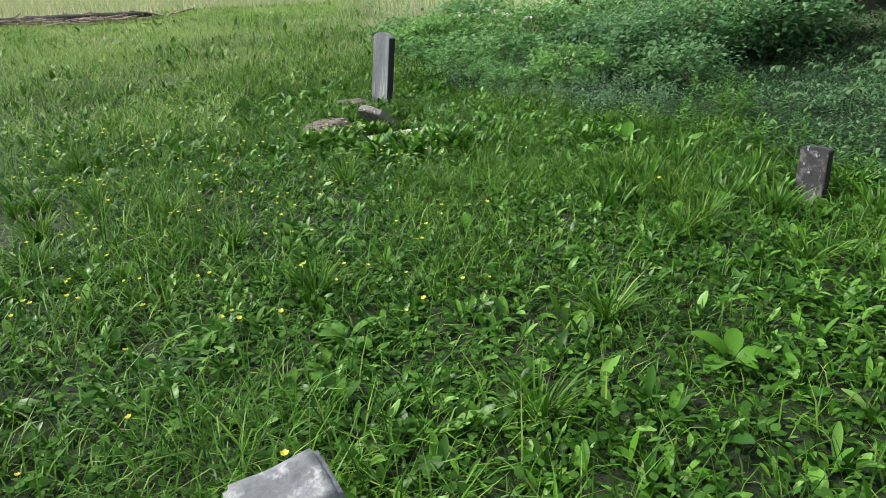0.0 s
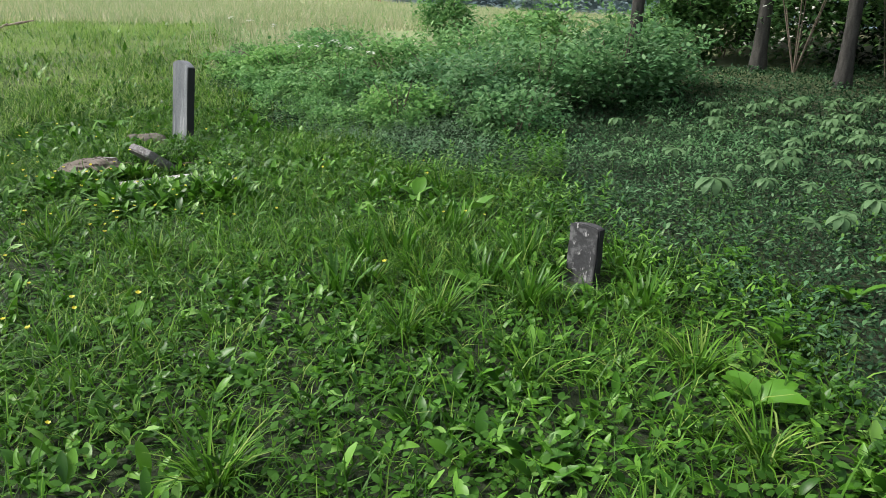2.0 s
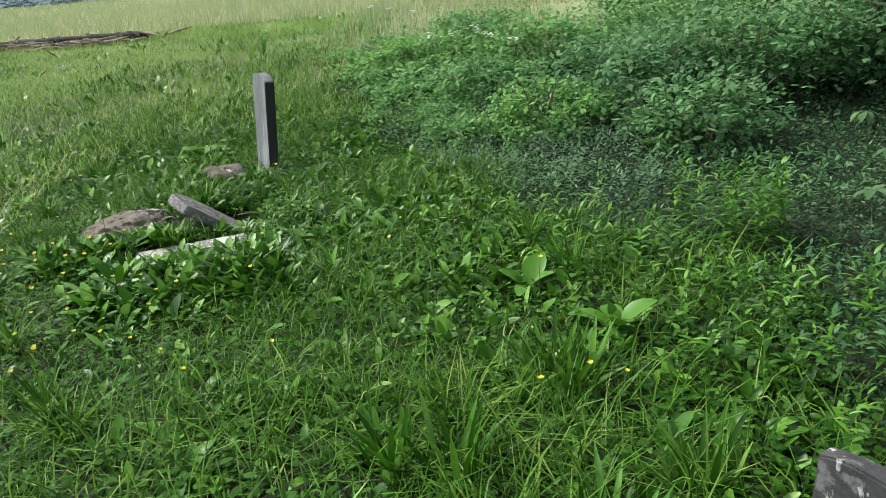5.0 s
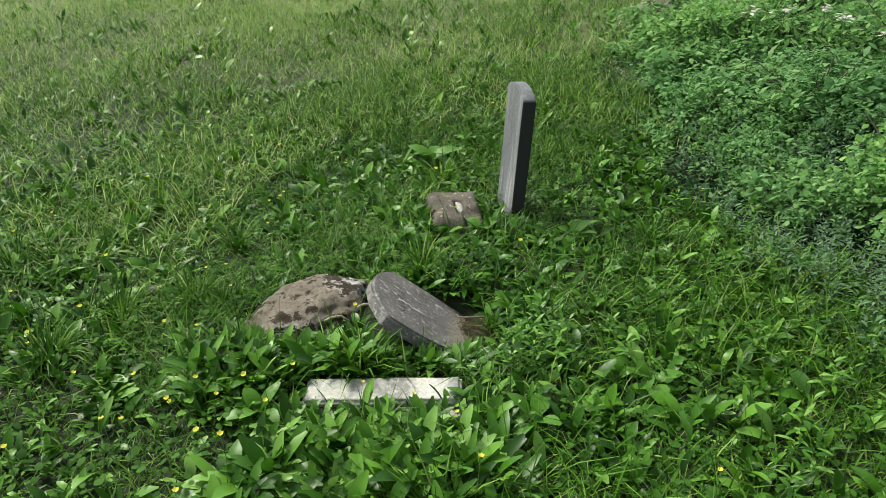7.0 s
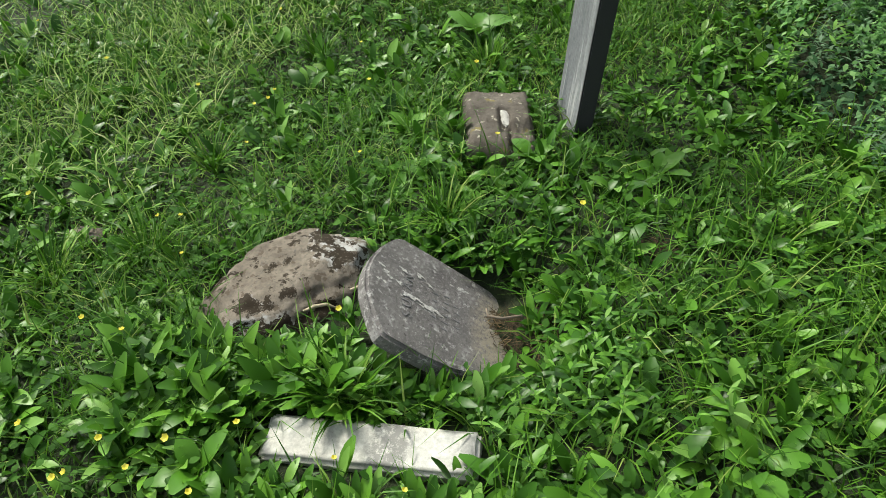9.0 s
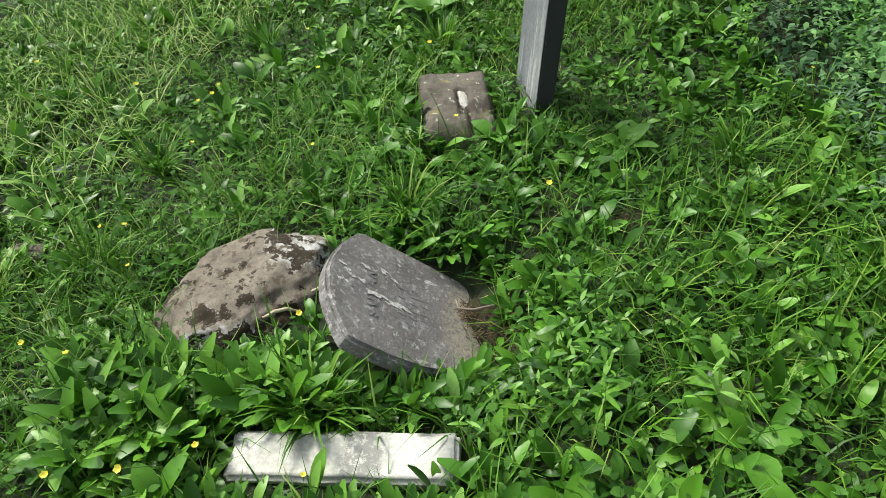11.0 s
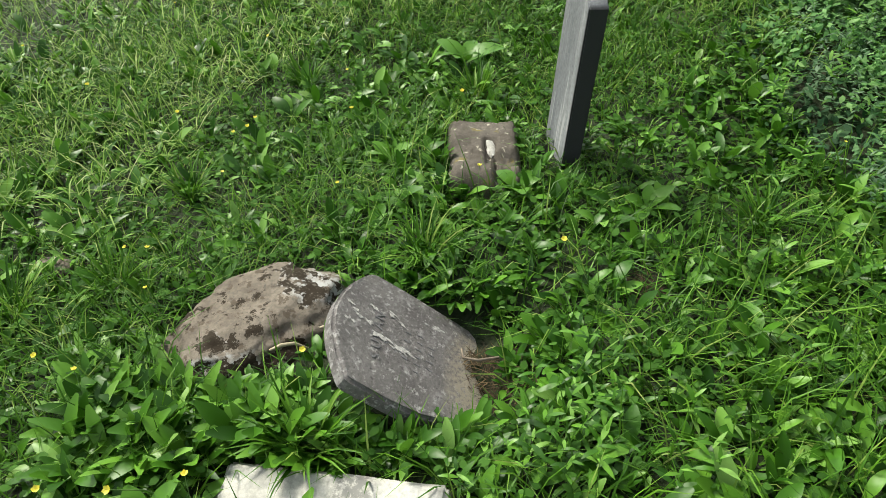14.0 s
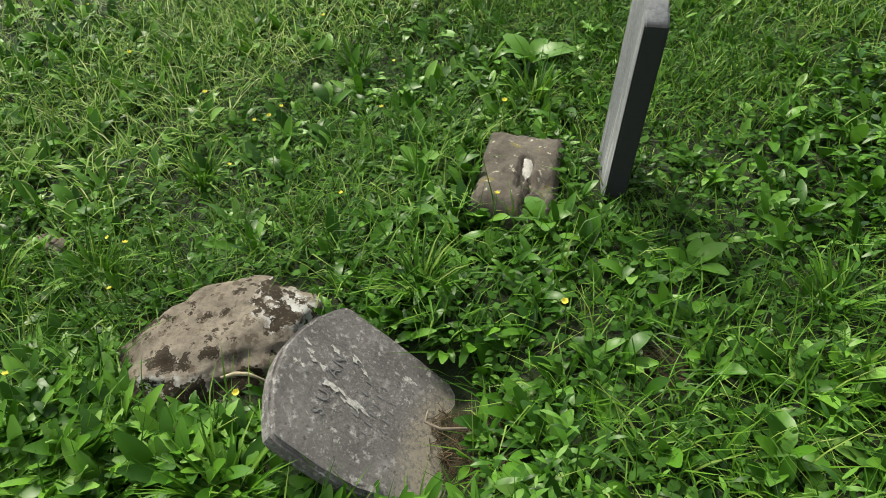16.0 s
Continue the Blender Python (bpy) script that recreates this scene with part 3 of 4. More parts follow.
def clear_of_stones(x, y, grow=0.0):
    ok = np.ones(np.shape(x), dtype=bool)
    for cx, cy, rx, ry, deg in ((-0.09, 7.79, 0.285, 0.265, 40), (-0.64, 7.66, 0.25, 0.29, -15), (-0.51, 8.92, 0.165, 0.265, 33), (0.01, 7.255, 0.345, 0.095, 23.5), (0.125, 2.27, 0.14, 0.1, 30), (2.70, 5.01, 0.15, 0.13, -49), (-0.3, 9.14, 0.175, 0.035, -48), (0.1, 7.93, 0.06, 0.2, 33), (0.4, 8.48, 0.09, 0.06, 0)):
        u, w = turned(x, y, cx, cy, deg)
        ok &= (np.abs(u) / (rx + grow)) ** 3 + (np.abs(w) / (ry + grow)) ** 3 > 1
    return ok


def scatter(x0, x1, y0, y1, density, keep):
    n = int((x1 - x0) * (y1 - y0) * density)
    x, y = rng.uniform(x0, x1, n), rng.uniform(y0, y1, n)
    k = keep(x, y)
    return x[k], y[k]


def patchy(x, y, scale, seed):
    """Slow uneven growth, about 0 to 1."""
    r = np.random.default_rng(seed)
    f = 0
    for i in range(5):
        a, ph = r.uniform(0, 6.28), r.uniform(0, 6.28)
        k = scale * (0.7 + 0.5 * i)
        f = f + np.sin(k * (x * np.cos(a) + y * np.sin(a)) + ph)
    return np.clip(0.5 + f / 5, 0, 1)


def lawn(x, y):
    return (x < bank_edge(y) + 0.25 * np.sin(3 * y)) & clear_of_stones(x, y)


def weedy(x, y):
    """Where broad leaves crowd out the grass, 0 to 1: most of all round the fallen stones."""
    near = np.exp(-(((x - 0.5) / 1.3) ** 2 + ((y - 8.0) / 1.5) ** 2))
    grassy = np.exp(-(((x + 0.9) / 1.7) ** 2 + ((y - 5.9) / 1.3) ** 2))
    return np.clip((1.3 * patchy(x, y, 1.9, 11) - 0.25) - 0.6 * grassy + 0.15 * smooth01((6.8 - y) / 1.5) + 0.55 * near, 0, 1)


# ---- lawn grass, in rings of growing distance ----
sets = []
for r0, r1, density, size, wide in ((0, 1.5, 3000, 1.0, 1.1), (1.5, 3.0, 2100, 1.05, 1.3), (3.0, 6.0, 1200, 0.95, 1.55), (6.0, 13.0, 640, 0.85, 2.1)):
    lo, hi = LINE.min(0) - r1, LINE.max(0) + r1
    x, y = scatter(max(lo[0], -13), min(hi[0], 5), max(lo[1], 0.4), hi[1], density,
                   lambda x, y: lawn(x, y) & (line_distance(x, y) >= r0) & (line_distance(x, y) < r1))
    tall_f = 0.55 + 0.9 * patchy(x, y, 1.6, 3) + 0.1 * smooth01((6.6 - y) / 1.5)
    keep = rng.random(len(x)) < (0.6 + 0.6 * patchy(x, y, 2.3, 4)) * (1 - 0.62 * weedy(x, y)) * (1 - 0.3 * smooth01((6.6 - y) / 1.5))
    x, y, tall_f = x[keep], y[keep], tall_f[keep]
    n = len(x)
    length = rng.uniform(0.07, 0.24, n) * tall_f * size
    sets.append(blades(on_ground(x, y, -0.005), rng.uniform(0, 6.283, n), rng.uniform(0.75 - 0.08 * wide, 1.6 - 0.12 * wide, n), length,
                       rng.uniform(0.003, 0.0068, n) * wide, rng.uniform(0.3, 2.4, n), BLADE, 0, rng.uniform(-0.6, 0.6, n)))
grass = part("lawn_grass", join(*sets), M_GRASS)
tagged(grass, "long uneven green lawn grass round the graves", "grass", kind="stuff")

# tussocks of longer, wider blades
sets = []
tx, ty = scatter(-3, 3.4, 2.2, 10, 1.1, lambda x, y: lawn(x, y) & (clear_of_stones(x, y, 0.06)))
for cx, cy in list(zip(tx, ty)) + [(-0.15, 7.36), (1.9, 4.6), (2.4, 5.3), (1.6, 5.0), (2.2, 4.0), (2.35, 4.75), (1.75, 5.6)]:
    n = int(rng.integers(35, 75))
    a, r = rng.uniform(0, 6.283, n), 0.05 * np.sqrt(rng.random(n))
    x, y = cx + r * np.cos(a), cy + r * np.sin(a)
    sets.append(blades(on_ground(x, y), a + rng.normal(0, 0.5, n), rng.uniform(0.9, 1.45, n), rng.uniform(0.13, 0.27, n),
                       rng.uniform(0.006, 0.011, n), rng.uniform(0.3, 1.5, n), (0.8, 1.0, 0.75, 0.06), 0.5))
tagged(part("grass_tussocks", join(*sets), M_GRASS), "tussocks of broad-bladed grass among the graves", "grass", kind="stuff")

# clumps of upright, strap-like blades standing out of the lawn
sets = []
for cx, cy in ((1.78, 5.35), (2.2, 5.08), (2.34, 4.72), (2.12, 5.8), (1.6, 5.38), (2.45, 5.32), (2.98, 5.15), (2.05, 5.95), (2.9, 4.7), (1.45, 4.9)):
    n = int(rng.integers(16, 30))
    a, r = rng.uniform(0, 6.283, n), 0.09 * np.sqrt(rng.random(n))
    x, y = cx + r * np.cos(a), cy + r * np.sin(a)
    ok = clear_of_stones(x, y, 0.01)
    x, y, a = x[ok], y[ok], a[ok]
    n = len(x)
    sets.append(blades(on_ground(x, y), a + rng.normal(0, 0.6, n), rng.uniform(1.1, 1.5, n), rng.uniform(0.14, 0.26, n),
                       rng.uniform(0.013, 0.024, n), rng.uniform(0.1, 0.8, n), (0.6, 0.9, 1.0, 0.8, 0.1), 0.35, rng.uniform(-0.5, 0.5, n)))
tagged(part("strap_leaf_clumps", join(*sets), M_WEED, smooth=True), "clumps of upright strap-like leaves in the grass", "weeds", kind="stuff")

# broad-leaved weeds: rosettes of upright lance-shaped leaves
sets = []
for r0, r1, density, size in ((0, 1.6, 205, 0.9), (1.6, 3.2, 160, 0.9), (3.2, 6.5, 32, 1.05), (6.5, 12, 6, 1.2)):
    lo, hi = LINE.min(0) - r1, LINE.max(0) + r1
    x, y = scatter(max(lo[0], -11), min(hi[0], 5), max(lo[1], 0.6), hi[1], density,
                   lambda x, y: lawn(x, y) & (line_distance(x, y) >= r0) & (line_distance(x, y) < r1))
    k = rng.random(len(x)) < 0.22 + 0.8 * weedy(x, y)
    x, y = x[k], y[k]
    per = 6
    grow = np.repeat(rng.uniform(0.55, 1.3, len(x)), per)
    x, y = np.repeat(x, per), np.repeat(y, per)
    n = len(x)
    a = rng.uniform(0, 6.283, n)
    x, y = x + 0.018 * np.cos(a), y + 0.018 * np.sin(a)
    length = (0.05 + 0.1 * rng.random(n) ** 1.4) * grow * size * (1 - 0.22 * smooth01((6.8 - y) / 1.5))
    sets.append(blades(on_ground(x, y, 0.004), a, rng.uniform(0.5, 1.4, n), length, length * rng.uniform(0.22, 0.4, n),
                       rng.uniform(0.1, 1.5, n), (DOCK_NEAR if r0 < 1 else DOCK) if r0 < 3 else OVAL, 0.3 if r0 < 3 else 0, rng.uniform(-0.5, 0.5, n)))
tagged(part("broad_leaved_weeds", join(*sets), M_WEED, smooth=True), "dock, plantain and dandelion leaves growing through the grass", "weeds", kind="stuff")

# rosettes growing up before the slab and the boulder
sets = []
for cx, cy, deg, wide, near, far, count, tall in ((0.04, 7.25, 23.5, 0.4, 0.135, 0.85, 230, 0.126), (-0.6, 7.5, 28, 0.34, 0.12, 0.6, 190, 0.115), (-0.02, 7.62, 40, 0.2, 0.08, 0.2, 40, 0.08), (-0.95, 7.5, 60, 0.3, 0.1, 0.5, 60, 0.1)):
    w = near + (far - near) * rng.random(count) ** 1.25
    u = rng.uniform(-wide, wide, count) * 1.15
    c0, s0 = math.cos(radians(deg)), math.sin(radians(deg))
    x, y = np.repeat(cx + u * c0 + w * s0, 5), np.repeat(cy + u * s0 - w * c0, 5)
    ok = clear_of_stones(x, y, 0.02)
    x, y = x[ok], y[ok]
    n = len(x)
    a = rng.uniform(0, 6.283, n)
    length = tall * rng.uniform(0.6, 1.4, n) * np.repeat(0.75 + 0.45 * np.sin(3.1 * np.clip((w - near) / (far - near), 0, 1)), 5)[ok]
    sets.append(blades(on_ground(x + 0.012 * np.cos(a), y + 0.012 * np.sin(a)), a, rng.uniform(0.75, 1.4, n), length, length * rng.uniform(0.18, 0.32, n), rng.uniform(0.3, 1.5, n), DOCK_NEAR, 0.3, rng.uniform(-0.4, 0.4, n)))
tagged(part("weeds_by_the_slab", join(*sets), M_WEED, smooth=True), "taller dock and dandelion leaves crowding the fallen stones", "weeds", kind="stuff")

# pale seeding stalks over the unmown part of the lawn; their paleness also stands for light there
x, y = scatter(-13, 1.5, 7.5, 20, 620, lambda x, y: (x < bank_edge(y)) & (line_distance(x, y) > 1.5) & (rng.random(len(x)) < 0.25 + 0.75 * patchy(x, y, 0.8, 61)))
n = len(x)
tagged(part("seeding_grass", blades(on_ground(x, y), rng.uniform(0, 6.283, n), rng.uniform(0.75, 1.5, n), rng.uniform(0.12, 0.27, n), rng.uniform(0.003, 0.008, n), rng.uniform(0.3, 2.0, n), (0.4, 0.7, 1.0, 0.2)), M_SEED), "pale seeding grass stalks brightening the unmown far lawn", "grass", kind="stuff")

# single plants with large pale leaves
def broad_plant(x, y, size, count, seed):
    r = np.random.default_rng(seed)
    e = root("broad_leaved_plant", pose(x, y, float(terrain(x, y)), 0, 0, seed * 40))
    for i in range(count):
        a = np.array([i * 6.283 / count + r.normal(0, 0.25)])
        p = np.array([[0.01 * math.cos(a[0]), 0.01 * math.sin(a[0]), 0.03]])
        ln = np.array([size * r.uniform(0.75, 1.15)])
        part("leaf", blades(p, a, np.array([r.uniform(0.6, 1.15)]), ln, ln * r.uniform(0.45, 0.6), np.array([r.uniform(0.6, 1.3)]), (0.12, 0.55, 0.95, 1.0, 0.8, 0.25), 0.3, np.array([r.normal(0, 0.2)])), M_WEED, e, smooth=True)
    return tagged(e, "weed rosette with large pale green leaves in the grass", "plant", "broad-leaved plants in the grass")


for i, (x, y, size, count) in enumerate(((-1.12, 9.73, 0.2, 5), (0.6, 4.55, 0.15, 3), (2.4, 7.1, 0.16, 4), (2.95, 3.75, 0.17, 5), (3.9, 4.6, 0.16, 5), (1.95, 6.6, 0.16, 4), (2.3, 6.2, 0.17, 4), (0.95, 7.75, 0.14, 4), (0.62, 7.35, 0.13, 4), (0.35, 6.95, 0.15, 4), (-0.35, 6.95, 0.14, 5), (0.8, 8.4, 0.13, 4), (3.3, 4.2, 0.15, 4), (3.6, 5.2, 0.14, 4), (-0.25, 8.75, 0.12, 4), (0.25, 8.9, 0.12, 5), (4.4, 5.0, 0.16, 5), (1.5, 3.1, 0.15, 5), (0.1, 3.4, 0.14, 4), (2.1, 4.9, 0.14, 4))):
    broad_plant(x, y, size, count, i + 1)

# low round leaves between them
sets = []
for r0, r1, density, size in ((0, 1.6, 650, 1.0), (1.6, 3.4, 380, 1.1)):
    lo, hi = LINE.min(0) - r1, LINE.max(0) + r1
    x, y = scatter(lo[0], min(hi[0], 5), max(lo[1], 0.8), hi[1], density,
                   lambda x, y: lawn(x, y) & (line_distance(x, y) >= r0) & (line_distance(x, y) < r1))
    n = len(x)
    length = rng.uniform(0.018, 0.04, n) * size
    sets.append(blades(on_ground(x, y) + np.stack([0 * x, 0 * x, rng.uniform(0.015, 0.08, n)], 1), rng.uniform(0, 6.283, n), rng.uniform(-0.3, 0.7, n),
                       length, length * rng.uniform(0.55, 0.9, n), rng.uniform(0, 0.8, n), OVAL))
tagged(part("low_clover", join(*sets), M_CLOVER), "low clover and small round leaves under the grass", "ground cover", kind="stuff")

# leafy upright stalks (goldenrod-like seedlings) by the fallen stone, by the footstone and on the bank's edge
def stalks(cx, cy, spread, count, height, leaf, mat_geo):
    for _ in range(count):
        a, r = rng.uniform(0, 6.283), spread * math.sqrt(rng.random())
        x, y = cx + r * math.cos(a), cy + r * math.sin(a)
        if not clear_of_stones(np.array([x]), np.array([y]))[0]:
            continue
        hgt = height * rng.uniform(0.6, 1.2)
        k = max(6, int(hgt / 0.016))
        z = np.linspace(0.12, 1, k) * hgt
        yaw = np.arange(k) * 2.4 + rng.uniform(0, 6)
        g = float(terrain(x, y))
        bend_x, bend_y = rng.normal(0, 0.12, 2)
        px, py = x + bend_x * z * z / hgt, y + bend_y * z * z / hgt
        ln = leaf * rng.uniform(0.7, 1.2, k) * np.interp(z / hgt, (0, 0.5, 1), (0.6, 1.0, 0.55))
        mat_geo.append(blades(np.stack([px, py, g + z], 1), yaw, np.interp(z / hgt, (0, 1), (0.1, 0.9)) + rng.normal(0, 0.15, k), ln, ln * rng.uniform(0.2, 0.28, k), rng.uniform(0.4, 1.2, k), LANCE))


sets = []
for cx, cy, sp, ct, hh, lf in ((0.45, 7.75, 0.16, 16, 0.16, 0.075), (0.6, 8.0, 0.3, 22, 0.14, 0.07), (0.3, 7.55, 0.14, 9, 0.13, 0.06), (2.95, 7.25, 0.28, 46, 0.4, 0.09), (2.4, 7.0, 0.3, 16, 0.25, 0.08),
                               (3.0, 5.3, 0.35, 26, 0.2, 0.08), (3.2, 4.6, 0.4, 26, 0.2, 0.08), (2.9, 6.2, 0.45, 32, 0.24, 0.08), (1.9, 7.6, 0.5, 26, 0.22, 0.075), (1.1, 9.2, 0.5, 30, 0.2, 0.07), (0.7, 10.2, 0.6, 30, 0.25, 0.08), (1.3, 8.4, 0.5, 24, 0.16, 0.07), (2.2, 3.3, 0.4, 16, 0.15, 0.08), (-0.2, 3.3, 0.5, 16, 0.13, 0.07)):
    stalks(cx, cy, sp, ct, hh, lf, sets)
tagged(part("leafy_weed_stalks", join(*sets), M_WEED), "upright leafy weed stalks at the lawn's edge and by the stones", "weeds", kind="stuff")

# blue-green feathery weeds where the lawn meets the bank
sets = []
for cx, cy, sp, ct, hh, lf in ((1.25, 9.5, 0.35, 60, 0.2, 0.05), (0.9, 10.2, 0.4, 60, 0.22, 0.05), (1.7, 9.0, 0.4, 60, 0.2, 0.05), (0.6, 10.9, 0.45, 50, 0.22, 0.055), (1.5, 10.1, 0.5, 70, 0.24, 0.055), (2.0, 8.5, 0.35, 40, 0.2, 0.05), (0.2, 11.8, 0.5, 40, 0.24, 0.06), (1.55, 8.9, 0.3, 60, 0.16, 0.045), (1.35, 9.15, 0.3, 60, 0.17, 0.045), (1.85, 9.4, 0.4, 70, 0.22, 0.05), (2.3, 9.0, 0.45, 70, 0.24, 0.05), (2.6, 9.7, 0.5, 70, 0.28, 0.055), (1.9, 10.6, 0.6, 70, 0.3, 0.06), (2.5, 8.2, 0.4, 40, 0.2, 0.05)):
    stalks(cx, cy, sp, ct, hh, lf, sets)
tagged(part("feathery_weeds", join(*sets), M_MUG), "blue-green feathery weeds where the lawn meets the bank", "weeds", kind="stuff")

# dry thatch where the soil shows
sets = []
for cx, cy, r, n in ((0.4, 8.48, 0.08, 160), (0.14, 7.92, 0.13, 420), (3.0, 5.05, 0.14, 160), (-1.55, 7.6, 0.2, 200)):
    a, d = rng.uniform(0, 6.283, n), r * np.sqrt(rng.random(n))
    x, y = cx + d * np.cos(a), cy + d * np.sin(a) * 0.9
    sets.append(blades(on_ground(x, y, 0.012), rng.uniform(0, 6.283, n), rng.uniform(-0.1, 0.5, n), rng.uniform(0.03, 0.08, n), rng.uniform(0.002, 0.004, n), rng.uniform(0.1, 0.9, n), BLADE))
tagged(part("dry_thatch", join(*sets), M_DRY), "brown dry thatch on bare soil by the stones", "dead grass", kind="stuff")

# ---- bank: vine cover, umbrella plants, thicket ----
sets = []
for x0, x1, y0, y1, dens, size in ((1.0, 5.5, 3.2, 9.5, 3000, 0.74), (5.5, 11.5, 3.0, 13.5, 800, 1.4), (-0.6, 5.5, 9.5, 13.5, 900, 1.4)):
    x, y = scatter(x0, x1, y0, y1, dens, lambda x, y: (x > bank_edge(y) - 0.15 - 0.3 * rng.random(len(x))))
    n = len(x)
    length = rng.uniform(0.022, 0.042, n) * size
    h = rng.uniform(0.01, 0.1, n) * (0.6 + 0.8 * patchy(x, y, 2.5, 21))
    sets.append(blades(on_ground(x, y) + np.stack([0 * x, 0 * x, h], 1), rng.uniform(0, 6.283, n), rng.uniform(-0.5, 1.15, n), length, length * rng.uniform(0.42, 0.62, n), rng.uniform(0, 0.9, n), OVAL if size < 1.2 else LEAFLET, 0, rng.uniform(-0.7, 0.7, n)))
tagged(part("vine_ground_cover", join(*sets), M_VINE), "dark glossy trailing vine covering the shaded bank", "ground cover", kind="stuff")

# mixed light weeds over the vines
sets = []
x, y = scatter(0.6, 9, 3.4, 13, 120, lambda x, y: (x > bank_edge(y) - 0.2) & (rng.random(len(x)) < np.where(y < 7.6, 0.3, 0.85)) & (patchy(x, y, 1.5, 33) > 0.22 + 0.2 * np.clip(x - 3.3, 0, 4)))
x, y = np.repeat(x, 6), np.repeat(y, 6)
n = len(x)
a = rng.uniform(0, 6.283, n)
ln = rng.uniform(0.026, 0.06, n)
sets.append(blades(on_ground(x + 0.03 * np.cos(a), y + 0.03 * np.sin(a), 0.05) + np.stack([0 * x, 0 * x, rng.uniform(0, 0.1, n)], 1), a, rng.uniform(0.0, 1.2, n), ln, ln * rng.uniform(0.3, 0.5, n), rng.uniform(0.2, 1.2, n), LANCE))
x, y = scatter(2.4, 6.5, 2.4, 6.6, 80, lambda x, y: (x > bank_edge(y) - 0.5) & (rng.random(len(x)) < 0.2 + 0.9 * patchy(x, y, 1.8, 35)))
x, y = np.repeat(x, 6), np.repeat(y, 6)
n = len(x)
a = rng.uniform(0, 6.283, n)
ln = rng.uniform(0.022, 0.05, n)
lower = blades(on_ground(x + 0.03 * np.cos(a), y + 0.03 * np.sin(a), 0.03) + np.stack([0 * x, 0 * x, rng.uniform(0, 0.13, n)], 1), a, rng.uniform(0.1, 1.2, n), ln, ln * rng.uniform(0.3, 0.55, n), rng.uniform(0.2, 1.2, n), OVAL, 0.25)
tagged(part("lower_bank_weeds", lower, M_LOWER), "mixed green leaves growing through the vines by the lawn", "weeds", kind="stuff")
tagged(part("bank_weeds", join(*sets), M_SHRUB), "mixed light green weeds growing out of the vine cover", "weeds", kind="stuff")


def umbrella_leaf(lobes=7, radius=0.18, droop=0.75):
    """A drooping umbrella of broad lobes on a thin stalk."""
    k = lobes
    yaw = np.arange(k) * 2 * np.pi / k + rng.normal(0, 0.1, k)
    p = np.zeros((k, 3))
    p[:, 2] = 0.36
    ln = radius * rng.uniform(0.85, 1.1, k)
    return blades(p, yaw, np.full(k, 0.15) + rng.normal(0, 0.1, k), ln, ln * 0.43, np.full(k, droop) + rng.normal(0, 0.35, k), (0.12, 0.5, 0.95, 1.0, 0.75, 0.2), 0.3)


kinds = []
for i in range(4):
    plant = root("umbrella_plant")
    part("leaf", umbrella_leaf(8 + i % 2, 0.16 + 0.02 * i, 0.9 + 0.25 * i), M_MAY, plant)
    part("stem", tube(((0, 0, -0.02), (0.01, 0.005, 0.18), (0, 0, 0.36)), (0.006, 0.005, 0.004), 6), M_STEM, plant)
    tagged(plant, "pale green umbrella-leaved plant standing in dark vine cover", "plant", "umbrella plants on the bank")
    kinds.append(plant)
spots = [(3.65, 7.31), (4.2, 7.43), (5.38, 9.04), (3.93, 6.17), (5.71, 8.18), (5.54, 7.1), (7.13, 8.03), (5.8, 6.05), (6.82, 8.89), (6.7, 10.05), (7.89, 8.5), (4.52, 6.53), (4.3, 6.75)]
rs = random.Random(9)
while len(spots) < 285:
    x, y = rs.uniform(3.7, 9.2), rs.uniform(5.2, 10.4)
    if x - 3.4 > 0.35 * abs(y - 7.2) and rs.random() < min(1, 0.04 + ((x - 3.8) / 3) ** 1.3 if x > 3.8 else 0.03) and min(math.hypot(x - a, y - b) for a, b in spots) > 0.13:
        spots.append((x, y))
for i, (x, y) in enumerate(spots):
    m = pose(x, y, float(terrain(x, y)), rs.gauss(0, 6), rs.gauss(0, 6), rs.uniform(0, 360)) @ Matrix.Scale(rs.uniform(0.55, 0.88), 4)
    if i < 4:
        kinds[i].matrix_world = m
    else:
        copy_thing(kinds[i % 4], m)


def leaf_cloud(centre, radius, count, size, fold=0.25, seed=1, shell=0.5):
    """Leaves in clumps within an uneven ellipsoid."""
    r = np.random.default_rng(seed)
    k = max(6, count // 45)
    d = r.normal(0, 1, (k, 3))
    d /= np.linalg.norm(d, axis=1)[:, None]
    c = np.asarray(centre) + d * np.asarray(radius) * (shell + (1 - shell) * r.random((k, 1)) ** 0.6) * r.uniform(0.75, 1.15, (k, 1))
    pick = r.integers(0, k, count)
    p = c[pick] + r.normal(0, 1, (count, 3)) * (0.2 * np.asarray(radius)) * r.uniform(0.5, 1.2, (k, 1))[pick]
    ln = size * r.uniform(0.6, 1.3, count)
    return blades(p, r.uniform(0, 6.283, count), r.uniform(-0.7, 0.8, count), ln, ln * r.uniform(0.45, 0.7, count), r.uniform(-0.2, 1.0, count), LEAFLET, 0, r.uniform(-0.5, 0.5, count))


